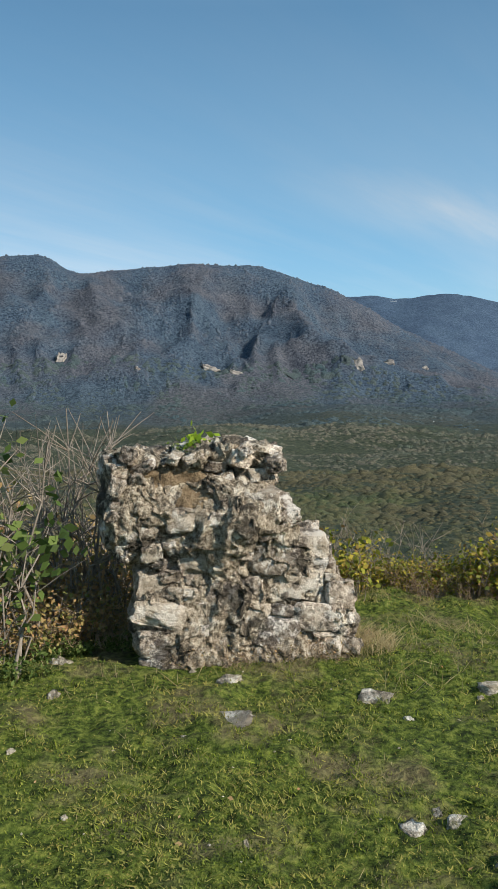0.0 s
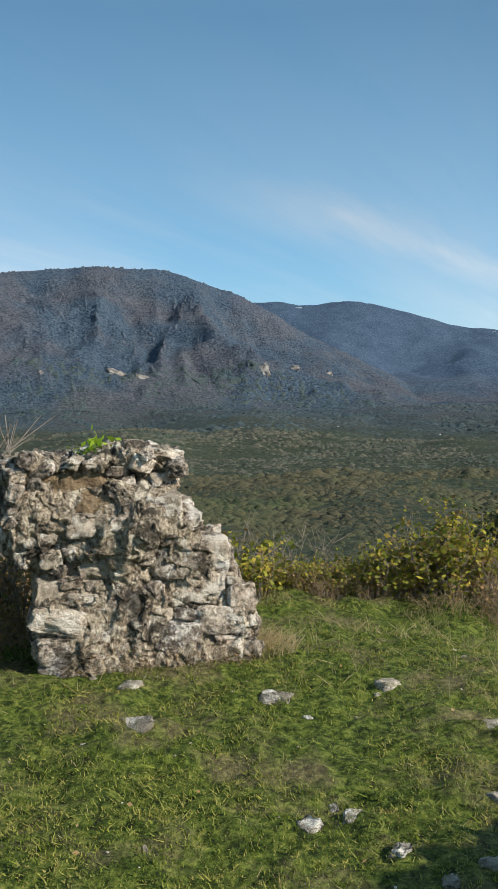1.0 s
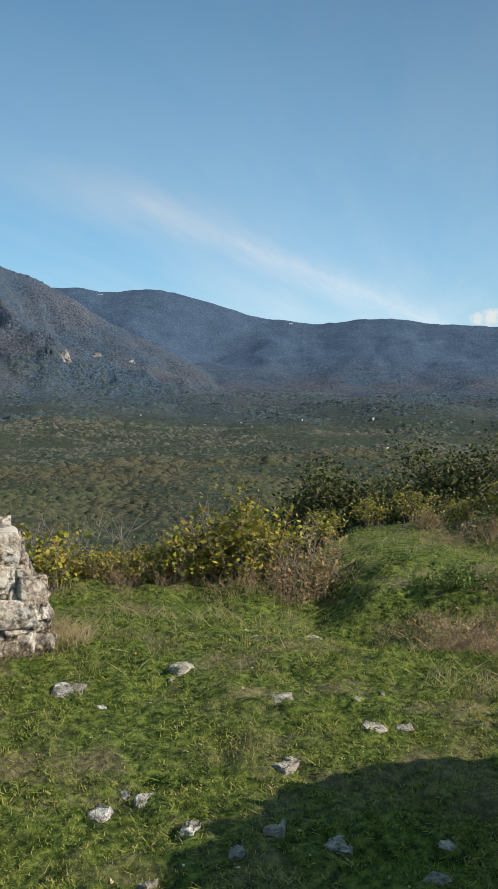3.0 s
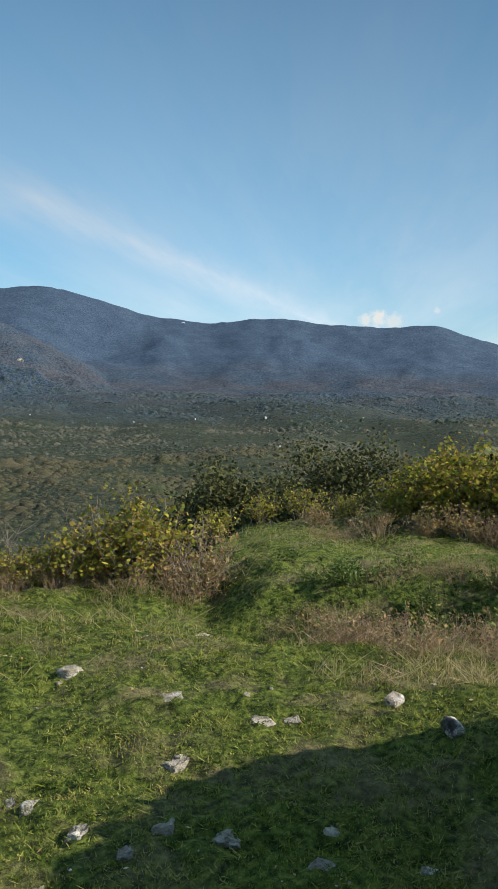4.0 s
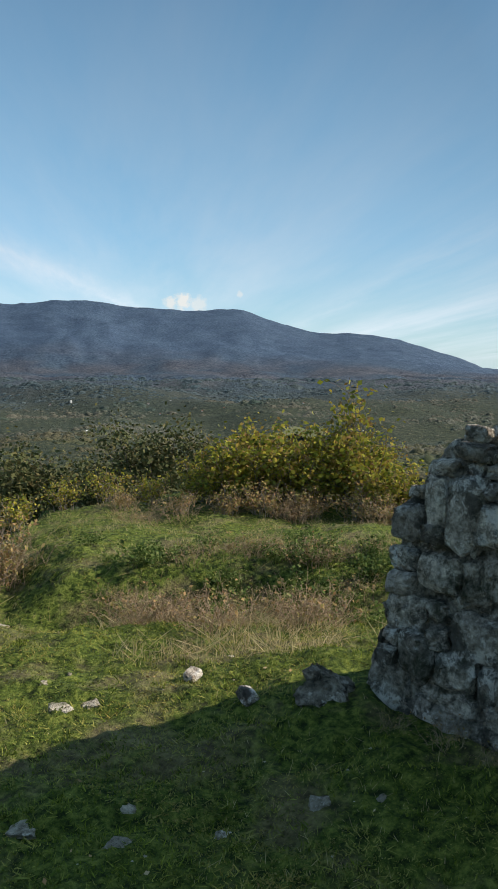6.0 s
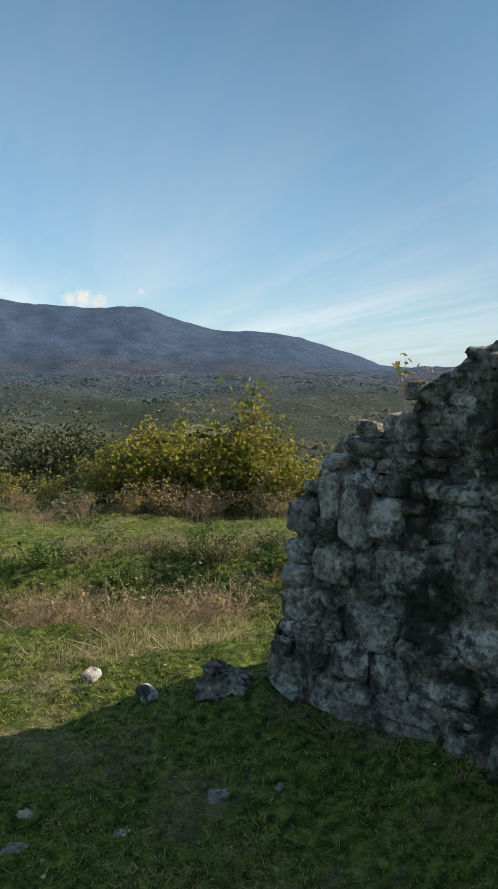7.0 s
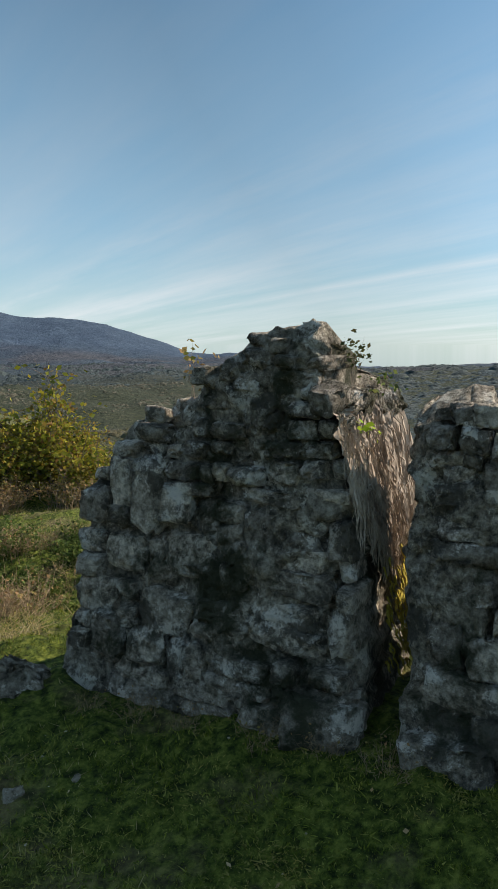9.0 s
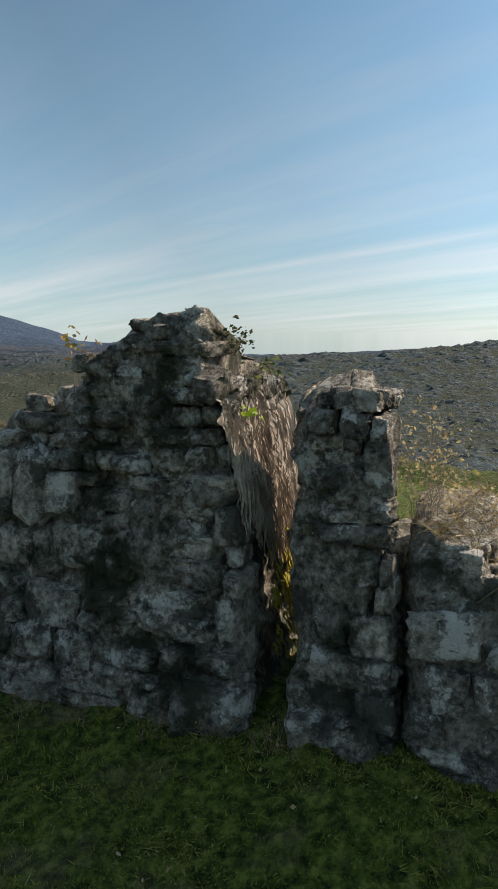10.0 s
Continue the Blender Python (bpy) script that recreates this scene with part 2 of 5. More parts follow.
def ground_material():
    m, g, p = material("turf_and_haze_tinted_woods", 0.95, 0.15)
    v = spot(g)
    fine = g.noise(v, 22.0, 6.0, 0.7)
    turf = g.ramp(fine, [(0.38, (0.016, 0.026, 0.006)), (0.5, (0.07, 0.1, 0.016)), (0.64, (0.19, 0.215, 0.042))])
    soil = g.ramp(fine, [(0.3, (0.08, 0.06, 0.035)), (0.7, (0.26, 0.21, 0.11))])
    bare = g.ramp(g.noise(v, 1.7, 6.0, 0.65), [(0.5, (0, 0, 0)), (0.62, (1, 1, 1))])
    near = g.mix(g.math("MULTIPLY", bare, 0.75), turf, soil)
    wood = g.ramp(g.noise(v, 0.16, 7.0, 0.72), [(0.38, (0.02, 0.03, 0.018)), (0.5, (0.038, 0.048, 0.03)), (0.62, (0.078, 0.078, 0.046))])
    tree = g.noise(v, 0.11, 6.0, 0.75)
    # mountain woods carry distance haze as blue in their base colours
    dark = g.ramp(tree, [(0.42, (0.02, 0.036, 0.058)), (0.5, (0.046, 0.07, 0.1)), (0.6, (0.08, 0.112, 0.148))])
    hazed_bare_wood = g.ramp(tree, [(0.42, (0.034, 0.042, 0.058)), (0.5, (0.07, 0.076, 0.092)), (0.6, (0.11, 0.114, 0.13))])
    high = g.mix(g.ramp(g.noise(v, 0.003, 3.0, 0.5), [(0.42, (0, 0, 0)), (0.56, (1, 1, 1))]), dark, hazed_bare_wood)
    # the far range is painted bluer still, as seen through more haze
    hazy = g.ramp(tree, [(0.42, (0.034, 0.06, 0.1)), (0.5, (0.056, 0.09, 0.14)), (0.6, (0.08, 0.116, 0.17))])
    sep = g.add("ShaderNodeSeparateXYZ", None, Vector=v)
    dist = g.math("SQRT", g.math("ADD", g.math("MULTIPLY", sep.outputs[0], sep.outputs[0]), g.math("MULTIPLY", sep.outputs[1], sep.outputs[1])))
    f1 = g.math("MULTIPLY", g.math("SUBTRACT", dist, 11.0), 0.2)
    # the haze-tinted colours take over with distance
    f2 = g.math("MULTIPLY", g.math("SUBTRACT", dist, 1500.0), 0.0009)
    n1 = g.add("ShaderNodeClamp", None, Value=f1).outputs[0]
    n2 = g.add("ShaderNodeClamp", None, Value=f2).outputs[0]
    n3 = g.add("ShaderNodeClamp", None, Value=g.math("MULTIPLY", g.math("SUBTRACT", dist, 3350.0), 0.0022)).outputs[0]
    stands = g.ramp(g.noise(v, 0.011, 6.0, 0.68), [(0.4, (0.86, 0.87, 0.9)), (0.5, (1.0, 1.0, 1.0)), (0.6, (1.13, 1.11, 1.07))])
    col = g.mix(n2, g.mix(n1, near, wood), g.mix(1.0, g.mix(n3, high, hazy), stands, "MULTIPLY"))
    g.put(p, "Base Color", col)
    h = g.math("ADD", g.math("MULTIPLY", fine, 0.04), g.math("MULTIPLY", tree, g.math("ADD", g.math("MULTIPLY", n2, 4.0), g.math("MULTIPLY", n1, 4.0))))
    bump(g, p, h, 0.9, 1.0)
    return m


M_GROUND = ground_material()


# mesh helpers
class Soup:
    """Collects vertices and faces for one mesh."""

    def __init__(self):
        self.v, self.f, self.n = [], [], 0

    def add(self, verts, faces):
        self.v.extend(verts)
        self.f.extend(tuple(i + self.n for i in f) for f in faces)
        self.n += len(verts)

    def mesh(self, name, mat, smooth=False):
        me = bpy.data.meshes.new(name)
        me.from_pydata([tuple(v) for v in self.v], [], self.f)
        me.materials.append(mat)
        if smooth:
            me.polygons.foreach_set("use_smooth", [True] * len(me.polygons))
        me.update()
        return me


def array_mesh(name, verts, faces, mat, smooth=False):
    """A mesh from numpy arrays: verts (n, 3), faces (m, k)."""
    me = bpy.data.meshes.new(name)
    k = faces.shape[1]
    me.vertices.add(len(verts))
    me.vertices.foreach_set("co", verts.astype(np.float32).ravel())
    me.loops.add(faces.size)
    me.loops.foreach_set("vertex_index", faces.astype(np.int32).ravel())
    me.polygons.add(len(faces))
    me.polygons.foreach_set("loop_start", np.arange(0, faces.size, k, dtype=np.int32))
    if smooth:
        me.polygons.foreach_set("use_smooth", np.ones(len(faces), dtype=bool))
    me.materials.append(mat)
    me.update(calc_edges=True)
    return me


def part(name, me, parent, label="", m=None):
    ob = new(name, me)
    ob.parent = parent
    if m is not None:
        ob.matrix_basis = m
    return tagged(ob, label)


def thing(name, at, label, category, group="", kind=""):
    ob = new(name)
    ob.location = at
    ob.empty_display_size = 0.1
    return tagged(ob, label, category, group, kind)


def vnoise(x, y, seed=0):
    """Smooth lattice noise in 0..1 for arrays."""
    x, y = np.asarray(x, float), np.asarray(y, float)
    xi, yi = np.floor(x).astype(np.int64), np.floor(y).astype(np.int64)
    fx, fy = x - xi, y - yi
    fx, fy = fx * fx * (3 - 2 * fx), fy * fy * (3 - 2 * fy)

    def h(a, b):
        k = (a * 374761393 + b * 668265263 + seed * 974634777) & 0xFFFFFFFF
        k = ((k ^ (k >> 13)) * 1274126177) & 0xFFFFFFFF
        return ((k ^ (k >> 16)) & 0xFFFF) / 65535.0

    top = h(xi, yi) * (1 - fx) + h(xi + 1, yi) * fx
    low = h(xi, yi + 1) * (1 - fx) + h(xi + 1, yi + 1) * fx
    return top * (1 - fy) + low * fy


def fbm(x, y, seed=0, octaves=4):
    s, a, t = 0.0, 1.0, 0.0
    for o in range(octaves):
        s = s + a * vnoise(x * 2 ** o, y * 2 ** o, seed + o)
        t += a
        a *= 0.5
    return s / t


def ss(a, b, x):
    t = np.clip((x - a) / (b - a), 0, 1)
    return t * t * (3 - 2 * t)


# relief: bearings in degrees, positive to the left of the first view
CREST_A = np.array([(-180, 1), (-120, 1), (-40, -3), (-19, -1.2), (-16.5, 0.7), (-12.4, 2.8), (-9.8, 4.0), (-8.3, 5.1), (-6.4, 6.18), (-3.3, 7.27),
                    (-0.6, 8.06), (3.5, 8.28), (7.9, 7.94), (11.5, 7.45), (13.7, 8.76), (16.4, 8.58), (25, 6), (60, 5), (120, 2), (180, 1)])
CREST_B = np.array([(-180, 0), (-120, -3), (-90, -3.6), (-66, -2.8), (-62, -1.75), (-58.7, -1.36), (-56.4, -0.4), (-52.9, 0.83), (-49.4, 1.77), (-45.2, 1.9), (-42.5, 2.59),
                    (-40.5, 3.45), (-36.3, 3.35), (-31.9, 3.65), (-29.6, 4.07), (-25, 3.6), (-20.7, 4.05), (-17.6, 4.98), (-13.9, 5.95),
                    (-11.7, 5.77), (-9.9, 5.62), (-8.4, 5.99), (-5, 5.8), (15, 5), (60, 3), (180, 0)])
CREST_C = np.array([(-180, 2), (-110, 1.5), (-95, 0.7), (-84.6, -0.43), (-79.6, -0.99), (-75, -1.46), (-70, -1.65), (-62, -2.2), (-52, -6), (-45, -8), (180, -9)])
EDGE = np.array([(-180, 12), (-100, 12), (-60, 13), (-40, 12), (-28, 10.5), (-23.5, 8.0), (-19, 6.9), (-5, 6.7), (4, 6.4), (12, 5.8), (30, 6), (180, 12)])


def ridge(az, r, crest, foot_r, crest_r, foot_z, seed, amp, fine=1.0):
    line = sum(np.interp(az + d, crest[:, 0], crest[:, 1]) for d in (-0.7, -0.35, 0.0, 0.35, 0.7)) / 5 + 0.16 * (fbm(az * 0.9, az * 0 + seed, seed, 3) - 0.5)
    top = 1.6 + crest_r * np.tan(np.radians(line))
    u = np.clip((r - foot_r) / (crest_r - foot_r), 0, 1)
    s = np.radians(az) * crest_r
    # spurs and ravines that wander as they come down
    wx = 260 * (fbm(s / 620, r / 520, seed + 5, 3) - 0.5)
    wy = 260 * (fbm(s / 560, r / 480, seed + 6, 3) - 0.5)
    q, w = (s + wx) / 430, (r - foot_r + wy) / 820
    lines = 1 - np.abs(2 * vnoise(q, w, seed) - 1) - 0.5 * np.abs(2 * vnoise(q * 2.1 + 0.4 * w, w * 1.9, seed + 1) - 1)
    lines = lines - 0.28 * np.abs(2 * vnoise(q * 4.6 - 0.5 * w, w * 4.2, seed + 2) - 1) - 0.14 * np.abs(2 * vnoise(q * 10, w * 9, seed + 3) - 1)
    if fine < 1:
        lines = 1.5 * vnoise(q * 0.9, w, seed) + 0.7 * vnoise(q * 2.1 + 0.4 * w, w * 1.9, seed + 1) + 0.3 * vnoise(q * 5, w * 4.5, seed + 2) - 0.95
    z = foot_z + (top - foot_z) * (0.35 * u + 0.65 * u ** 1.4)
    z = z + amp * (lines - 0.3) * 4 * u * (1 - u) * np.clip((top - foot_z) / 400, 0.15, 1)
    z = np.minimum(z, 1.6 + (top - 1.6) * r / crest_r - 3)
    return z - np.maximum(r - crest_r, 0) * 0.35


def relief(x, y):
    """Height of the ground, for arrays."""
    x, y = np.asarray(x, float), np.asarray(y, float)
    r = np.hypot(x, y)
    az = np.degrees(np.arctan2(-x, y))
    step = np.interp(az, [-180, -100, -90, -26, -20, 15, 180], [0, 0, 0.36, 0.36, 0.2, 0.12, 0])
    z = -step * ss(4.6, 6.4, r) + (0.06 * (fbm(x * 1.1, y * 1.1, 3, 3) - 0.5) + 0.085 * (fbm(x * 4.5, y * 4.5, 13, 3) - 0.5) + 0.05 * (fbm(x * 10, y * 10, 15, 2) - 0.5)) * ss(1, 3, r) * ss(60, 20, r)
    z = z + 0.12 * ss(2.0, 2.8, x) * ss(3.4, 2.4, y) * ss(6, 4, r)
    z = z + 0.05 * ss(2.1, 2.8, x) * ss(1.7, 0.8, y) * ss(6, 4, r)
    z = z + (0.26 * (fbm(x * 0.9, y * 0.9, 8, 3) - 0.5) + 0.13 * (fbm(x * 2.6, y * 2.6, 9, 2) - 0.5)) * ss(5.2, 7, r) * ss(80, 30, r)
    # a steep little bank, its top falling away slowly behind
    foot = 5.85 + 0.5 * (fbm(x * 0.8, y * 0.8, 19, 2) - 0.5)
    span = ss(-60, -52, az) * ss(-25, -30, az)
    z = z - 0.1 * np.exp(-((r - foot + 0.15) / 0.4) ** 2) * span
    z = z + 0.36 * ss(foot, foot + 0.55, r) * np.interp(r, [6.8, 7.6, 10.2], [1, 0.7, 0]) * span
    edge = np.interp(az, EDGE[:, 0], EDGE[:, 1])
    d = np.maximum(r - edge, 0)
    d = d * d / (d + 0.8)
    z = z - 95 * (1 - np.exp(-0.62 * d / 95)) + 36 * ss(700, 3400, r)
    fold = fbm(x / 260 + 0.6 * vnoise(x / 400, y / 400, 6), y / 260, 5, 4) - 0.5
    z = z + (52 + 20 * ss(700, 1500, r)) * fold * ss(120, 420, r)
    # beyond the low hill the land drops out of sight
    z = z - 70 * ss(1500, 3200, r) * ss(-60, -67, az) * ss(-130, -110, az)
    za = ridge(az, r, CREST_A, 2350, 3500, -62, 11, 140)
    rough = 6 * (fbm(x / 34, y / 34, 47, 2) - 0.5) * ss(2300, 2700, r)
    zb = ridge(az, r, CREST_B, 3200, 4650, -62, 17, 62, 0.35)
    zc = ridge(az, r, CREST_C, 650, 1500, -90, 23, 40)
    z = np.where(r > 2350, np.maximum(z, za), z)
    z = np.where(r > 3200, np.maximum(z, zb), z)
    z = np.where(r > 650, np.maximum(z, zc), z) + rough
    return z


def gz(x, y):
    return float(relief(np.array([x]), np.array([y]))[0])


def make_ground():
    fine = np.arange(-100, 30.01, 0.38)
    az = np.radians(np.concatenate([fine, np.arange(33, 257, 4.0)]))
    rr = [0.4]
    while rr[-1] < 4850:
        rr.append(rr[-1] * (1.011 if 1.8 < rr[-1] < 7 else 1.018 if rr[-1] < 9 else 1.03) if rr[-1] < 2300 else rr[-1] + 18)
    rr = np.array(rr)
    n, k = len(az), len(rr)
    R, A = np.meshgrid(rr, az, indexing="ij")
    X, Y = -np.sin(A) * R, np.cos(A) * R
    Z = relief(X, Y)
    verts = np.concatenate([np.stack([X, Y, Z], -1).reshape(-1, 3), [[0, 0, gz(0, 0)]]])
    i, j = np.meshgrid(np.arange(k - 1), np.arange(n), indexing="ij")
    j2 = (j + 1) % n
    quads = np.stack([i * n + j2, i * n + j, (i + 1) * n + j, (i + 1) * n + j2], -1).reshape(-1, 4)
    c = len(verts) - 1
    jj = np.arange(0, n)
    fan = np.stack([np.full(n, c), jj, (jj + 1) % n, (jj + 1) % n], -1)
    me = bpy.data.meshes.new("ground")
    faces = [tuple(q) for q in quads[:, ::-1].tolist()] + [(a, b2, b) for a, b, b2, _ in fan.tolist()]
    me.from_pydata(verts.tolist(), [], faces)
    me.polygons.foreach_set("use_smooth", [True] * len(me.polygons))
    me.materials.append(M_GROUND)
    me.update()
    tagged(new("ground", me), "grassy hilltop falling to a wooded valley and haze-tinted mountains", "ground", kind="structure")


make_ground()


def domes(centres, width, height, sides, rings, rng):
    """Uneven crown shapes, as arrays."""
    n = len(centres)
    per = sides * rings + 1
    ang = (np.arange(sides) / sides * 2 * np.pi)[None, None, :] + rng.uniform(0, 6.28, (n, 1, 1)) + (np.arange(rings) * np.pi / sides)[None, :, None]
    t = np.array([0.0, 0.6])
    rad = np.array([1.15, 0.55])[None, :, None] * rng.uniform(0.7, 1.3, (n, rings, sides))
    zz = (t * np.ones((n, 1)))[:, :, None] + rng.uniform(-0.03, 0.03, (n, rings, sides))
    v = np.empty((n, per, 3))
    v[:, :-1, 0] = (centres[:, 0, None, None] + np.cos(ang) * rad * width[:, None, None]).reshape(n, -1)
    v[:, :-1, 1] = (centres[:, 1, None, None] + np.sin(ang) * rad * width[:, None, None]).reshape(n, -1)
    v[:, :-1, 2] = (centres[:, 2, None, None] + zz * height[:, None, None]).reshape(n, -1)
    v[:, -1] = centres + np.stack([rng.normal(0, 0.2, n) * width, rng.normal(0, 0.2, n) * width, height * rng.uniform(0.95, 1.15, n)], -1)
    f = []
    for k in range(rings - 1):
        for s in range(sides):
            a, b = k * sides + s, k * sides + (s + 1) % sides
            c, d = a + sides, b + sides
            f += [(a, b, c), (b, d, c)]
    for s in range(sides):
        f.append(((rings - 1) * sides + s, (rings - 1) * sides + (s + 1) % sides, per - 1))
    f = np.array(f)
    faces = (f[None] + (np.arange(n) * per)[:, None, None]).reshape(-1, 3)
    return v.reshape(-1, 3), faces


def drape(v, c):
    """Lets crowns follow the slope that they stand on."""
    per = len(v) // len(c)
    v[:, 2] += relief(v[:, 0], v[:, 1]) - np.repeat(relief(c[:, 0], c[:, 1]), per)
    return v


def strew(n, r1, r2, a1, a2, rng):
    """Random points of a sector, their density falling with the square of the distance."""
    r = r1 * (r2 / r1) ** rng.uniform(0, 1, n)
    a = np.radians(rng.uniform(a1, a2, n))
    return np.column_stack([-np.sin(a) * r, np.cos(a) * r]), r


def make_woods():
    rng = np.random.default_rng(4)
    xy, r = strew(46000, 200, 950, -66, 20, rng)
    zone = fbm(xy[:, 0] / 90, xy[:, 1] / 90, 31, 3)
    keep = rng.uniform(0, 1, len(xy)) < np.clip(1.15 - 2.0 * ss(0.58, 0.72, zone), 0.45, 1)
    xy, r, zone = xy[keep], r[keep], zone[keep]
    c = np.column_stack([xy, relief(xy[:, 0], xy[:, 1]) - 0.4])
    w = np.exp(rng.normal(0, 0.42, len(c))) * np.interp(r, [110, 500, 950], [1.1, 2.0, 2.7]) * np.where(zone < 0.5, 1.15, 0.8)
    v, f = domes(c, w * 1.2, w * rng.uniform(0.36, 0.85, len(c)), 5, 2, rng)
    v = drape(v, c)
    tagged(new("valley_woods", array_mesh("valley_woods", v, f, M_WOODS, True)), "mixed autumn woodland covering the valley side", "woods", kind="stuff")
    xy, r = strew(70000, 850, 2700, -92, 20, rng)
    zone = fbm(xy[:, 0] / 120, xy[:, 1] / 120, 41, 4)
    keep = (rng.uniform(0, 1, len(xy)) < np.clip(1.1 - 1.6 * ss(0.57, 0.65, zone), 0.3, 1)) & ((xy[:, 0] < 1.55 * xy[:, 1]) | (r > 1600))
    xy, r, zone = xy[keep], r[keep], zone[keep]
    c = np.column_stack([xy, relief(xy[:, 0], xy[:, 1]) - 1])
    w = r * 0.0021 * np.exp(rng.normal(0, 0.35, len(c))) * np.where(zone < 0.5, 1.15, 0.75)
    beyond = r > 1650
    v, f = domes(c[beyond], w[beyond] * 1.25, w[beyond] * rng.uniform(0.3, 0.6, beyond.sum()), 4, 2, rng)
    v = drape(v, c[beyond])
    tagged(new("far_plain_woods", array_mesh("far_plain_woods", v, f, M_HILL, True)), "woods at the far edge of the valley, coloured blue for haze", "woods", kind="stuff")
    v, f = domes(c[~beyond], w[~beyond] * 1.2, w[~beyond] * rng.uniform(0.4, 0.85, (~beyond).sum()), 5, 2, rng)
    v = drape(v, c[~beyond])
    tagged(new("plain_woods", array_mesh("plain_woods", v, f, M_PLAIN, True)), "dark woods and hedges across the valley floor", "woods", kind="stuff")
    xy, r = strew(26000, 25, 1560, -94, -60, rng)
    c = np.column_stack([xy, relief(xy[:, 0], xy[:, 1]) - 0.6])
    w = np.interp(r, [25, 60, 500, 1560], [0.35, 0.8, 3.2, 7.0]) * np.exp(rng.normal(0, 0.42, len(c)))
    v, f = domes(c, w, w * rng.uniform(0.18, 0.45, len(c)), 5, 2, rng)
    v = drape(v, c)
    tagged(new("hill_woods", array_mesh("hill_woods", v, f, M_HILL, True)), "dense dark woods on the low hill beyond the wall, coloured blue for haze", "woods", kind="stuff")
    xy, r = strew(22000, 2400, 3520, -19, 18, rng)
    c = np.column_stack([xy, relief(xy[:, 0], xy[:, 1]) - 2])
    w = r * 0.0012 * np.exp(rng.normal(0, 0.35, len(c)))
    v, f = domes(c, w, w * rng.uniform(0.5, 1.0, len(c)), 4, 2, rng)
    tagged(new("haze_tinted_mountain_woods", array_mesh("haze_tinted_mountain_woods", drape(v, c), f, M_FAR, True)), "brown woodland covering the mountain slopes, haze tinted blue into its colours", "woods", kind="stuff")


make_woods()


# far marks: pale cliffs, hamlets, fields
def sight(az, el):
    """The first place where the relief meets a line of sight from the hilltop."""
    r = np.concatenate([np.arange(150, 2300, 4.0), np.arange(2300, 4650, 8.0)])
    x, y = -math.sin(radians(az)) * r, math.cos(radians(az)) * r
    hit = np.nonzero(relief(x, y) > 1.6 + r * math.tan(radians(el)))[0]
    k = hit[0] if len(hit) else len(r) - 1
    return x[k], y[k], r[k]


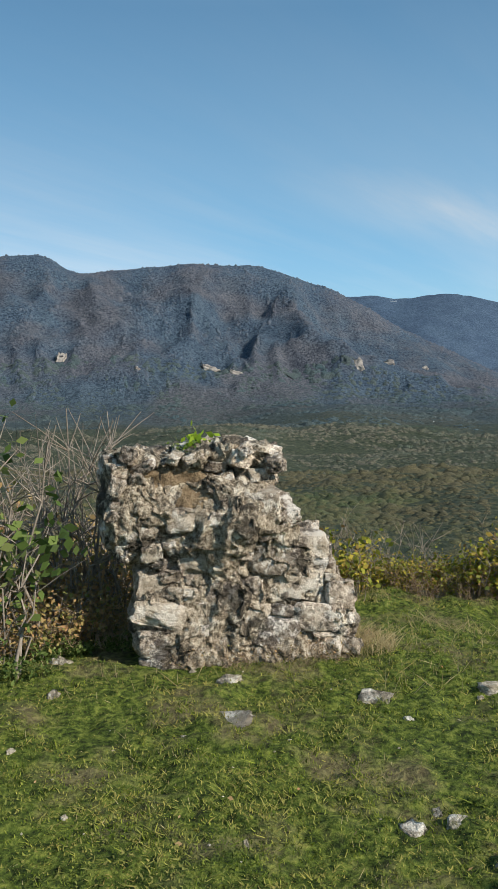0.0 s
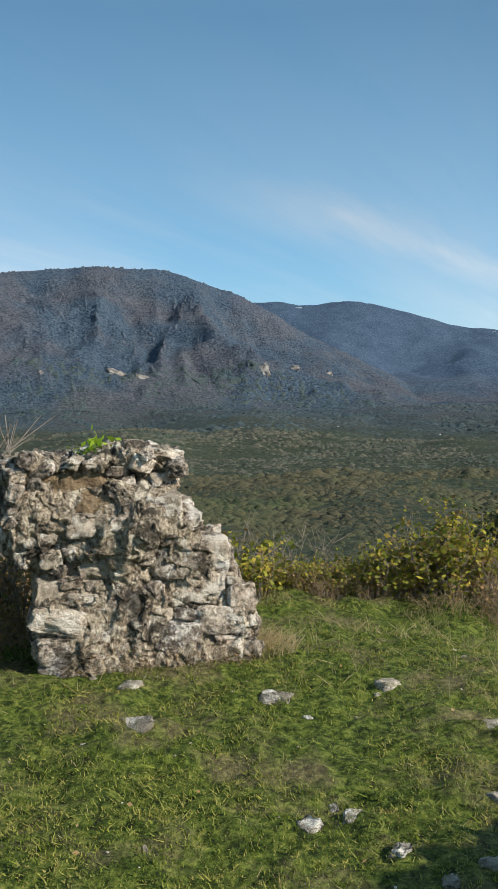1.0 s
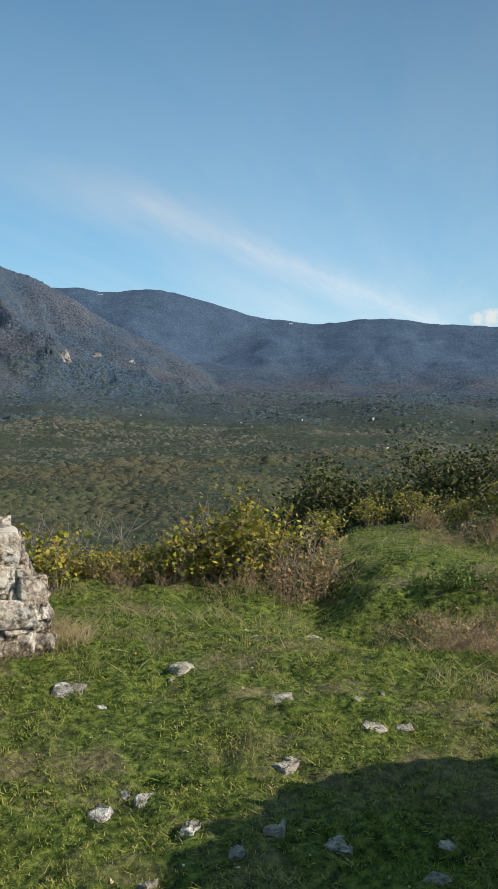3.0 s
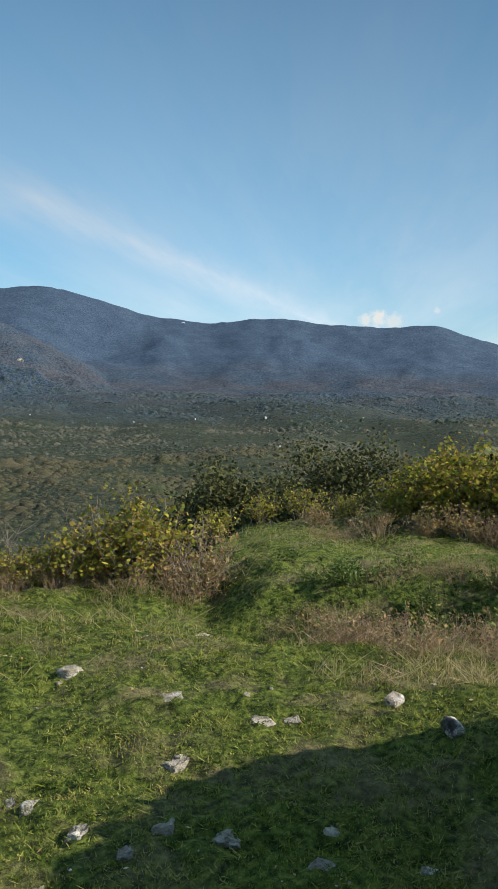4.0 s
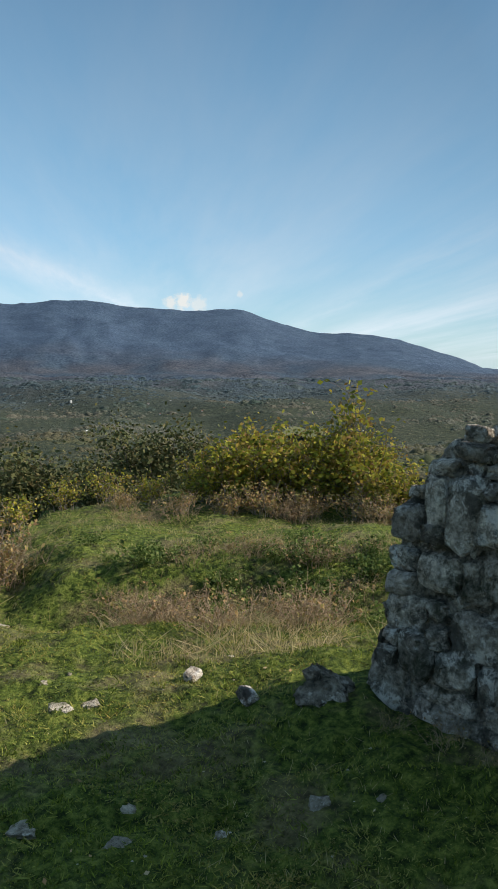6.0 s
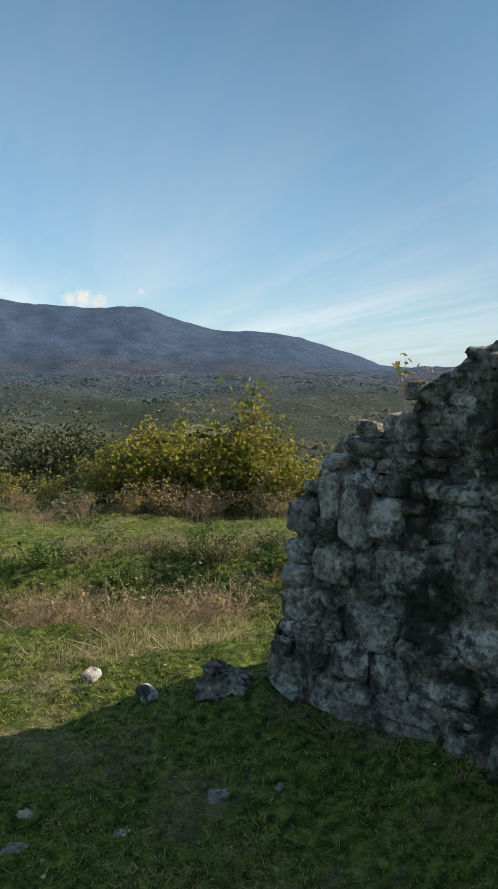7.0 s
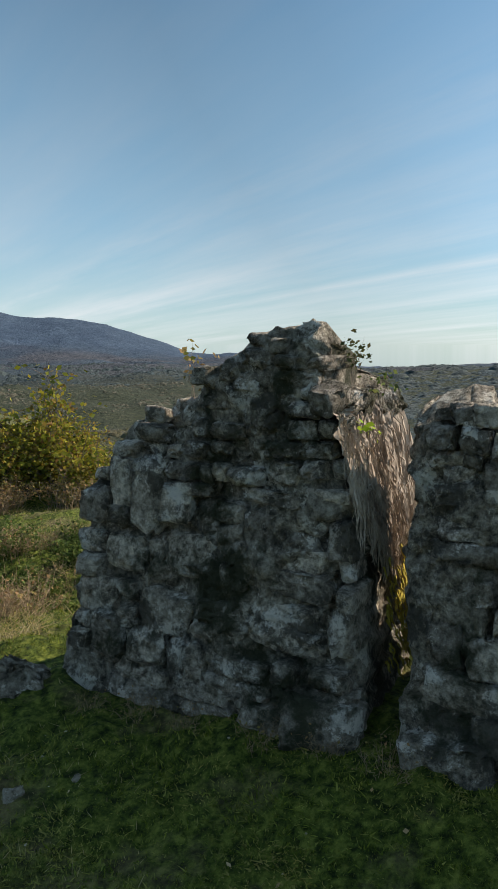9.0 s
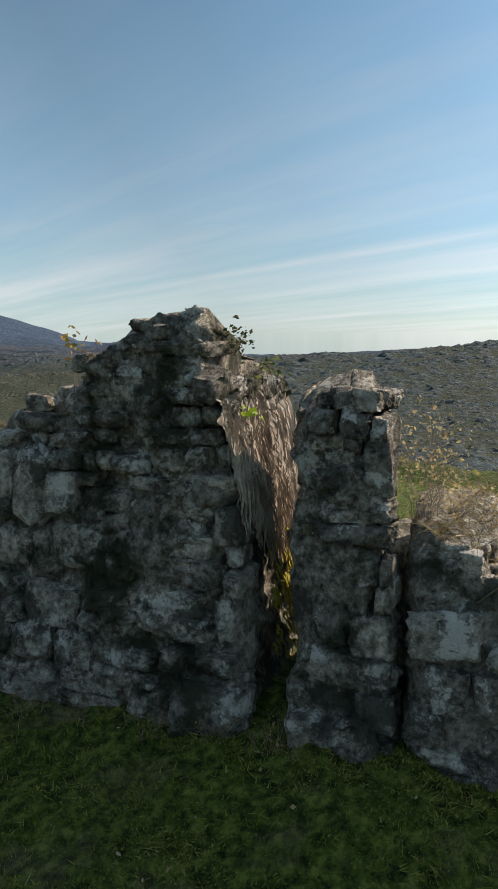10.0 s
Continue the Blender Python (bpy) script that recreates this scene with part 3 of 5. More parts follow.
def make_far():
    rng = np.random.default_rng(5)
    for az, el, w, h in ((12.7, 1.7, 0.75, 1.1), (2.6, 1.05, 1.5, 0.45), (0.9, 0.75, 1.1, 0.35), (-7.6, 1.2, 0.65, 0.9), (-9.6, 1.3, 0.8, 0.4), (7.6, 1.15, 0.4, 0.25), (-12.0, 0.9, 0.5, 0.3)):
        x, y, r = sight(az, el)
        ob = new("cliff", rock_mesh("cliff", int(100 + az * 3), M_CLIFF, 26, 3, 3.6))
        ob.matrix_basis = pose(x, y, gz(x, y) - 2, -38, 20 if az > 0 else -15, az) @ Matrix.Diagonal((r * radians(w) * 0.8, r * 0.0045, r * radians(h) * 1.2, 1))
        tagged(ob, "pale bare cliff face breaking out of the mountain woods", "cliff", "mountain cliffs")
    for az, el, w in ((-9.9, 5.45, 0.6), (-22.9, 3.58, 0.3), (-33.0, 3.45, 0.5)):
        x, y, r = sight(az, el)
        ob = new("snowfield", rock_mesh("snowfield", int(300 + az * 3), M_SNOW, 30, 2, 1.5))
        ob.matrix_basis = pose(x, y, gz(x, y) - 1, -20, 0, az) @ Matrix.Diagonal((r * radians(w) * 0.8, r * 0.003, r * 0.0009, 1))
        tagged(ob, "thin patch of old snow on a far mountain crest", "snow", "snow patches")
    for az, el, w in ((-28.6, -2.9, 1.0), (-27.2, -3.1, 0.8), (-23.7, -3.0, 0.9), (-15.2, -2.6, 0.8), (-12.6, -2.7, 0.7), (-33.8, -3.1, 1.0), (-35.3, -2.9, 1.0), (-29.6, -4.9, 0.9), (-34.6, -3.8, 1.0),
                      (-37.5, -3.6, 0.9), (-39.0, -3.4, 0.8), (-47.6, -4.9, 1.1), (-48.6, -4.9, 1.0), (-17.0, -3.4, 0.7), (-19.5, -3.2, 0.7), (-44.5, -3.0, 0.8)):
        x, y, r = sight(az, el)
        house = thing("house", (x, y, gz(x, y)), "small white house among the valley's fields", "house", "hamlet houses")
        house.rotation_euler = (0, 0, radians(az + rng.uniform(-40, 40)))
        k = r * 0.0011 * w
        s = Soup()
        s.add([(-k, -k * 0.6, -2), (k, -k * 0.6, -2), (k, k * 0.6, -2), (-k, k * 0.6, -2), (-k, -k * 0.6, k), (k, -k * 0.6, k), (k, k * 0.6, k), (-k, k * 0.6, k), (-k, 0, k * 1.4), (k, 0, k * 1.4)],
              [(0, 1, 5, 4), (1, 2, 6, 9, 5), (2, 3, 7, 6), (3, 0, 4, 8, 7)])
        part("wall", s.mesh("wall", M_PLASTER), house)
        s = Soup()
        e = k * 1.12
        s.add([(-e, -k * 0.72, k * 0.93), (e, -k * 0.72, k * 0.93), (e, 0, k * 1.45), (-e, 0, k * 1.45), (e, k * 0.72, k * 0.93), (-e, k * 0.72, k * 0.93),
               (-e, 0, k * 1.55), (e, 0, k * 1.55)], [(0, 1, 7, 6), (6, 7, 4, 5), (1, 0, 3, 2), (2, 3, 5, 4)])
        part("roof", s.mesh("roof", M_TILE if rng.random() < 0.5 else M_PLASTER), house)
    for az, el, w, d in ((-44.3, -5.3, 3.2, 0.035),):
        x, y, r = sight(az, el)
        n = 9
        a = np.radians(az + np.linspace(-w / 2, w / 2, n))
        q = r * (1 + np.linspace(-d, d, n))
        A, Q = np.meshgrid(a, q)
        Q = Q * (1 + 0.02 * np.sin(A * 170)) + 12 * np.sin(Q / 17)
        X, Y = -np.sin(A) * Q, np.cos(A) * Q
        v = np.stack([X, Y, relief(X, Y) + (6.0 if az < -44 else 2.5)], -1).reshape(-1, 3)
        f = np.array([(j * n + i, (j + 1) * n + i, (j + 1) * n + i + 1, j * n + i + 1) for j in range(n - 1) for i in range(n - 1)])[:, ::-1]
        tagged(new("field", array_mesh("field", v, f, M_MEADOW)), "pale open meadow strip between valley woods", "field", "valley fields", kind="structure")



M_STALK = blend_material("brown_stalks", [(0.22, 0.15, 0.09), (0.42, 0.31, 0.2)], 20.0)
M_TUFT = blend_material("tuft_blades", [(0.038, 0.064, 0.008), (0.095, 0.135, 0.015), (0.185, 0.225, 0.026), (0.33, 0.315, 0.09)], island=True, subsurf=0.35)
M_CLOVER = blend_material("clover_leaves", [(0.045, 0.085, 0.012), (0.12, 0.175, 0.022), (0.23, 0.29, 0.038), (0.34, 0.36, 0.09)], island=True, subsurf=0.3, tint_scale=1.9, tint=(0.3, 0.255, 0.085), mottle=3.2)
# masonry
def rock_mesh(name, seed, mat, points=18, cuts=3, rough=1.0):
    """An angular broken stone about one unit across."""
    rng = np.random.default_rng(seed)
    bm = bmesh.new()
    # eight knocked-off corners, and a few points on the faces between
    for k in range(8):
        for _ in range(2):
            bm.verts.new([0.5 * sign * rng.uniform(0.62, 1.0) for sign in ((1, -1)[k & 1], (1, -1)[k >> 1 & 1], (1, -1)[k >> 2])])
    for _ in range(points - 16):
        p = rng.uniform(-1, 1, 3)
        bm.verts.new(p / max(abs(p)) * rng.uniform(0.84, 1.0) * 0.5)
    hull = bmesh.ops.convex_hull(bm, input=bm.verts)
    bmesh.ops.delete(bm, geom=[v for v in hull["geom_interior"] if isinstance(v, bmesh.types.BMVert)], context="VERTS")
    bmesh.ops.subdivide_edges(bm, edges=bm.edges[:], cuts=cuts, use_grid_fill=True)
    bmesh.ops.triangulate(bm, faces=bm.faces[:])
    for _ in range(1):
        bmesh.ops.smooth_vert(bm, verts=bm.verts[:], factor=0.5, use_axis_x=True, use_axis_y=True, use_axis_z=True)
    off = Vector((seed * 7.3, seed * 3.1, seed * 5.7))
    for v in bm.verts:
        q = v.co.copy()
        v.co = q + (noise.noise_vector(q * 2.6 + off) * 0.05 + noise.noise_vector(q * 7.0 + off) * 0.06 + noise.noise_vector(q * 17.0 + off) * 0.05) * rough
    me = bpy.data.meshes.new(name)
    bmesh.ops.recalc_face_normals(bm, faces=bm.faces[:])
    bm.to_mesh(me)
    bm.free()
    me.polygons.foreach_set("use_smooth", [True] * len(me.polygons))
    me.materials.append(mat)
    return me


def slab_mesh(name, mat, left, right, top, thick, nu, nv, seed, rough=1.0, slant=0.0, hollow=None, base=-0.12, front=0.0, drop=0.0, turn=0.0):
    """A ragged block of masonry: left and right edges over height, top over width; local x along, y into the wall."""
    left, right, top = np.array(left), np.array(right), np.array(top)
    zmax = top[:, 1].max()
    verts, loop = [], 2 * nu
    for j in range(nv + 1):
        v = j / nv
        zr = base + v * (zmax - base)
        for i in range(loop):
            back = i >= nu
            u = (i / (nu - 1)) if not back else 1 - (i - nu) / (nu - 1)
            l, r = np.interp(zr, left[:, 0], left[:, 1]), np.interp(zr, right[:, 0], right[:, 1])
            x = l + (r - l) * u
            z = base + v * (np.interp(x, top[:, 0], top[:, 1]) - base)
            side = max(0.0, 1 - abs(2 * u - 1) ** 14) ** 0.5
            cap = max(0.0, 1 - v ** 16) ** 0.5
            half = thick / 2 * (0.3 + 0.7 * min(side, 1)) * (0.35 + 0.65 * cap)
            mid = thick / 2 - (thick / 2 - half) * front
            d = mid + (half if back else -half)
            if hollow and not back:
                d += hollow(x, z)
            x += turn * d * (1 - u) - slant * d * u
            q = Vector((x, d, z - drop * d * v))
            s = Vector((seed * 3.7, seed * 1.3, seed * 2.9))
            n1 = noise.noise_vector(q * 3.5 + s) * 0.055
            n2 = noise.noise_vector(q * 9.0 + s) * 0.034
            n3 = noise.noise_vector(q * 22.0 + s) * 0.022 + noise.noise_vector(q * 47.0 + s) * 0.011
            p = q + (n1 + n2 + n3) * rough
            verts.append(p)
    faces = []
    for j in range(nv):
        for i in range(loop):
            a, b = j * loop + i, j * loop + (i + 1) % loop
            faces.append((a, b, b + loop, a + loop))
    t = nv * loop
    for i in range(nu - 1):
        faces.append((t + i, t + i + 1, t + loop - 2 - i, t + loop - 1 - i))
    s = Soup()
    s.add(verts, faces)
    return s.mesh(name, mat, True)


ROCKS = {k: [rock_mesh("stone", i + 1 + 20 * n, m, 20, 4 if k != "field" else 3, {"wall": 1.1, "field": 1.9}.get(k, 1.3)) for i in range(10)] for n, (k, m) in enumerate(
    (("pier", M_PIER), ("pale", M_PIER_PALE), ("wall", M_WALL), ("field", M_FIELD)))}


def lay(parent, kind, x, d, z, w, dep, h, rng, tilt=10):
    me = ROCKS[kind][rng.integers(0, 10)]
    m = pose(x, d, z, rng.uniform(-tilt, tilt), rng.uniform(-tilt, tilt), rng.uniform(-tilt, tilt)) @ Matrix.Diagonal((w * 1.08, dep, h * 1.1, 1))
    return part("stone", me, parent, "", m)


# the ruined pier
PIER_L = [(-0.2, -0.66), (0.03, -0.66), (0.22, -0.69), (0.32, -0.62), (0.52, -0.6), (0.6, -0.7), (0.66, -0.82), (0.94, -0.84), (1.19, -0.82), (1.4, -0.8)]
PIER_R = [(-0.2, 0.64), (0.1, 0.62), (0.3, 0.63), (0.43, 0.54), (0.66, 0.44), (0.76, 0.28), (0.99, 0.18), (1.18, 0.19), (1.4, 0.17)]
PIER_T = [(-0.9, 1.16), (-0.8, 1.2), (-0.5, 1.21), (-0.33, 1.25), (0.0, 1.26), (0.12, 1.24), (0.22, 1.18), (0.7, 1.15)]


def make_pier():
    rng = np.random.default_rng(12)
    pier = thing("ruined_pier", (0.0, 4.78, 0.0), "crumbling limestone rubble pier with a hollowed earthy top, standing in grass", "ruin")
    pier.rotation_euler = (0, 0, radians(6))

    def hollow(x, z):
        scoop = 0.12 * math.exp(-((x + 0.42) / 0.22) ** 2 - ((z - 1.02) / 0.14) ** 2)
        scoop += 0.12 * math.exp(-((x + 0.05) / 0.2) ** 2 - ((z - 1.08) / 0.07) ** 2)
        belly = -0.1 * math.exp(-((x + 0.1) / 0.25) ** 2 - ((z - 0.78) / 0.18) ** 2)
        foot = -0.16 * max(0.0, 0.5 - z)
        return scoop + belly + foot

    part("core", slab_mesh("core", M_PCORE, PIER_L, PIER_R, PIER_T, 0.6, 180, 150, 3, 1.25, 0, lambda x, z: hollow(x, z) - 0.008), pier)
    # earth lining of the hollow
    s = Soup()
    n = 22
    vs = []
    for j in range(n):
        for i in range(n):
            x, z = -0.66 + 0.5 * i / (n - 1), 0.84 + 0.3 * j / (n - 1)
            e = max(abs(2 * i / (n - 1) - 1), abs(2 * j / (n - 1) - 1))
            d = -0.02 + hollow(x, z) + 0.1 * e ** 4 + 0.03 * noise.noise(Vector((x * 14, z * 14, 4))) + 0.015 * noise.noise(Vector((x * 40, z * 40, 4)))
            vs.append((x, d, z))
    s.add(vs, [(j * n + i, j * n + i + 1, (j + 1) * n + i + 1, (j + 1) * n + i) for j in range(n - 1) for i in range(n - 1)])
    part("earth_fill", s.mesh("earth_fill", M_EARTH, True), pier, "crumbly brown earth and mortar")
    big = [(-0.62, 0.79, 0.2, 0.16), (-0.37, 0.81, 0.18, 0.15), (-0.57, 0.64, 0.13, 0.1), (-0.48, 0.5, 0.15, 0.08), (-0.59, 0.43, 0.17, 0.17),
           (-0.52, 0.27, 0.32, 0.14), (-0.15, 0.4, 0.22, 0.16), (0.15, 0.58, 0.3, 0.21), (0.35, 0.65, 0.21, 0.13), (0.29, 0.43, 0.3, 0.19),
           (0.53, 0.34, 0.18, 0.17), (0.02, 0.4, 0.12, 0.15), (-0.4, 0.39, 0.21, 0.07), (-0.3, 0.18, 0.15, 0.11), (-0.53, 0.11, 0.3, 0.15),
           (0.4, 0.23, 0.32, 0.17), (-0.02, 0.26, 0.28, 0.17), (0.15, 0.16, 0.35, 0.15), (-0.32, 0.57, 0.19, 0.11), (0.07, 0.91, 0.2, 0.17)]
    for x, z, w, h in big:
        kind = "pale" if rng.random() < 0.3 or (x, z) in ((0.29, 0.43), (-0.59, 0.43), (-0.62, 0.79)) else "pier"
        lay(pier, kind, x, 0.075 + hollow(x, z) + rng.uniform(-0.015, 0.015), z, w, rng.uniform(0.18, 0.24), h, rng)
    made = list(big)
    for _ in range(900):
        z = rng.uniform(0.02, 1.2)
        l, r = np.interp(z, *np.array(PIER_L).T), np.interp(z, *np.array(PIER_R).T)
        x = rng.uniform(l + 0.03, r - 0.03)
        if -0.62 < x < -0.2 and 0.88 < z < 1.12:
            continue
        w, h = rng.uniform(0.06, 0.16), rng.uniform(0.05, 0.1)
        if any(abs(x - a) < (w + c) * 0.42 and abs(z - b) < (h + e) * 0.42 for a, b, c, e in made):
            continue
        made.append((x, z, w, h))
        lay(pier, "pale" if rng.random() < 0.22 else "pier", x, 0.045 + hollow(x, z) + rng.uniform(-0.015, 0.02), z, w, rng.uniform(0.1, 0.14), h, rng, 25)
    # rim stones and the ragged ends
    for i in range(26):
        x = -0.78 + i * 0.038
        lay(pier, "pier", x, rng.uniform(0.2 if -0.66 < x < -0.12 else 0.05, 0.5), np.interp(x, *np.array(PIER_T).T) - 0.045, rng.uniform(0.07, 0.16), 0.13, rng.uniform(0.05, 0.1), rng, 30)
    for side, sign in ((PIER_L, 1), (PIER_R, -1)):
        for i in range(22):
            z = rng.uniform(0.05, 1.15)
            x = np.interp(z, *np.array(side).T) + 0.03 * sign
            lay(pier, "pale" if rng.random() < 0.25 else "pier", x, rng.uniform(0.08, 0.5), z, rng.uniform(0.1, 0.18), rng.uniform(0.1, 0.18), rng.uniform(0.07, 0.13), rng, 20)


make_pier()

# the ruined wall: local x runs from its free end towards the near end, local y into it
WALL_AT = (2.8, 2.15, 0.1)
LEFT_T = [(-0.1, 0.82), (0.05, 0.92), (0.18, 1.0), (0.25, 1.19), (0.45, 1.25), (0.6, 1.3), (0.66, 1.4), (0.77, 1.46), (0.88, 1.56), (1.03, 1.61), (1.15, 1.585), (1.23, 1.49), (1.29, 1.38), (1.36, 1.31), (1.6, 1.26)]
LEFT_L = [(-0.2, -0.08), (0.3, -0.08), (0.9, -0.04), (1.6, 0.03)]
LEFT_R = [(-0.2, 1.335), (0.2, 1.33), (0.9, 1.285), (1.28, 1.2), (1.7, 1.17)]
MID_T = [(1.4, 1.25), (1.5, 1.28), (1.6, 1.3), (1.77, 1.29), (1.87, 1.23), (2.0, 1.15)]
MID_L = [(-0.2, 1.465), (1.5, 1.455)]
MID_R = [(-0.2, 1.88), (0.6, 1.85), (0.85, 1.83), (1.5, 1.84)]
LOW_T = [(1.8, 0.84), (1.91, 0.83), (2.05, 0.81), (2.13, 0.75), (2.2, 0.65), (2.4, 0.6), (2.9, 0.5), (3.5, 0.4)]
LOW_L = [(-0.2, 1.84), (1.0, 1.84)]
LOW_R = [(-0.2, 3.3), (1.0, 3.2)]


def make_wall():
    rng = np.random.default_rng(21)
    wall = thing("ruined_wall", WALL_AT, "ruined rubble stone wall with a deep upright slot, dark with moss and lichen", "ruin")
    wall.rotation_euler = (0, 0, radians(-90))

    def bulge(x, z):
        return 0.05 - 0.1 * max(0.0, 0.7 - z) + 0.06 * math.sin(x * 5.0) * 0.4

    def sunk(x, z):
        return bulge(x, z) + 0.045

    part("tall_block", slab_mesh("tall_block", M_CORE, LEFT_L, LEFT_R, LEFT_T, 1.35, 150, 130, 6, 1.1, 0.1, sunk, -0.12, 0.85, 0.26, 0.13), wall)
    part("middle_block", slab_mesh("middle_block", M_CORE, MID_L, MID_R, MID_T, 0.75, 64, 110, 7, 1.0, 0.25, sunk), wall)
    part("low_block", slab_mesh("low_block", M_CORE, LOW_L, LOW_R, LOW_T, 1.2, 110, 66, 9, 0.8, 0.0, sunk), wall)
    # added block hidden behind, keeps the sun off the slot's lower cheek
    back = slab_mesh("back_block", M_CORE, MID_L, MID_R, [(1.4, 0.62), (1.7, 0.64), (2.0, 0.6)], 0.5, 24, 24, 12, 0.9)
    part("back_block", back, wall, "", pose(0, 0.68, 0))
    for l, r, t, seed in ((LEFT_L, LEFT_R, LEFT_T, 1), (MID_L, MID_R, MID_T, 2), (LOW_L, LOW_R, LOW_T, 3)):
        l, r, t = np.array(l), np.array(r), np.array(t)
        z = -0.02
        while z < t[:, 1].max():
            # rough courses of uneven blocks, some split into two thin ones
            h = rng.uniform(0.08, 0.2) if z < 0.9 else rng.uniform(0.05, 0.09)
            x = np.interp(z, l[:, 0], l[:, 1]) + rng.uniform(0.08, 0.13)
            end = min(np.interp(z, r[:, 0], r[:, 1]), 2.9)
            while x < end - 0.05:
                w = min(rng.choice((rng.uniform(0.08, 0.16), rng.uniform(0.14, 0.26), rng.uniform(0.22, 0.36))) if z < 0.95 else rng.uniform(0.06, 0.15), end - x)
                rows = 2 if h > 0.11 and rng.random() < 0.35 else 1
                for k in range(rows):
                    hh = h / rows
                    wk = w * (1.0 if k == 0 else rng.uniform(0.7, 1.0))
                    xc, zc = x + w / 2, z + hh * (k + 0.5) + 0.03 * math.sin(x * 4 + z * 9) + rng.uniform(-0.012, 0.012)
                    under = min(np.interp(q, t[:, 0], t[:, 1]) for q in (xc - wk / 2, xc, xc + wk / 2))
                    if zc + hh * 0.5 < under - 0.015 and rng.random() < 0.93:
                        dep = rng.uniform(0.16, 0.24)
                        lay(wall, "wall", xc, dep / 2 - 0.004 + bulge(xc, zc) + rng.normal(0, 0.015), zc, wk, dep, hh * rng.uniform(0.86, 1.02), rng, 7)
                x += w + rng.uniform(0.0, 0.018)
            z += h + rng.uniform(0.0, 0.012)
        for i in range(int((t[-1, 0] - t[0, 0]) * (14 if seed == 1 else 22))):
            x = rng.uniform(l[:, 1].min() + 0.14, min(r[:, 1].min(), 3.0) - 0.06)
            k = 0.9
            if seed == 1 and 0.72 < x < 1.25:
                continue
            lay(wall, "wall", x, rng.uniform(0.08, 0.34), np.interp(x, t[:, 0], t[:, 1]) - 0.05 * k ** 1.3, k * rng.uniform(0.08, 0.14), k * rng.uniform(0.08, 0.14), k * rng.uniform(0.05, 0.08), rng, 10)
    # big footing stone by the slot
    lay(wall, "wall", 1.66, 0.04, 0.08, 0.32, 0.2, 0.18, rng, 8)
    lay(wall, "wall", 1.2, 0.02, 0.12, 0.3, 0.2, 0.2, rng, 8)
    lay(wall, "wall", 0.42, 0.1, 0.9, 0.14, 0.14, 0.3, rng, 6)
    lay(wall, "wall", 0.28, 0.1, 0.88, 0.1, 0.12, 0.28, rng, 6)
    # dry roots hanging down the slot's lit cheek
    for i in range(14):
        d = 0.06 + 0.07 * i
        lay(wall, "wall", 1.2 - 0.1 * d, d, 1.27 - 0.05 * d + rng.uniform(-0.02, 0.03), rng.uniform(0.07, 0.13), rng.uniform(0.08, 0.14), rng.uniform(0.05, 0.09), rng, 25)
    edge = np.array(LEFT_R)
    nd, nz = 50, 60
    s = Soup()
    vs = []
    for j in range(nz):
        for i in range(nd):
            d = i / (nd - 1)
            low = 0.22 + 0.62 * (1 - d) + 0.16 * noise.noise(Vector((d * 9, 1.7, 0))) + 0.1 * noise.noise(Vector((d * 27, 4.7, 0)))
            z = 1.33 - 0.1 * d + (low - 1.33 + 0.1 * d) * j / (nz - 1)
            d0 = 0.03 + 0.34 * max(0.0, 1.1 - z) + 0.05 * noise.noise(Vector((7.1, z * 8, 0))) + 0.04 * noise.noise(Vector((2.1, z * 26, 0)))
            d = d0 + (1.03 - d0) * d
            x = np.interp(z, edge[:, 0], edge[:, 1]) - 0.1 * d + 0.03 + 0.022 * noise.noise(Vector((d * 22, z * 3.5, 2))) + 0.016 * noise.noise(Vector((d * 60, z * 9, 5)))
            vs.append((x, d, z))
    s.add(vs, [(j * nd + i, (j + 1) * nd + i, (j + 1) * nd + i + 1, j * nd + i + 1) for j in range(nz - 1) for i in range(nd - 1)])
    for i in range(520):
        d = rng.uniform(0.04, 1.0)
        z0 = 1.28 - rng.uniform(0, 0.95) * (0.3 + 0.7 * d) - 0.1 * d
        x0 = np.interp(z0, edge[:, 0], edge[:, 1]) - 0.1 * d + 0.04
        ln = rng.uniform(0.05, 0.2)
        pts = [(x0 + 0.004 * k + rng.normal(0, 0.006), d + rng.normal(0, 0.008), z0 - ln * k / 4) for k in range(5)]
        tube(s, pts, rng.uniform(0.0015, 0.0035), 0.0008, 3)
    part("hanging_roots", s.mesh("hanging_roots", M_ROOT, False), wall, "mat of dry tan roots and moss")
    # tufts of yellow moss low on the lit cheek
    s = Soup()
    for i in range(260):
        d = min(1.0, max(0.3, rng.normal(0.72, 0.16)))
        z0 = rng.uniform(0.25, 0.72) - 0.1 * rng.random()
        x0 = np.interp(z0, edge[:, 0], edge[:, 1]) - 0.1 * d + 0.045
        pts = [(x0 + 0.006 * k, d + rng.normal(0, 0.008), z0 - 0.014 * k) for k in range(4)]
        tube(s, pts, rng.uniform(0.004, 0.009), 0.002, 4)
    part("moss", s.mesh("moss", M_MOSS), wall, "yellow moss tufts")
    return wall


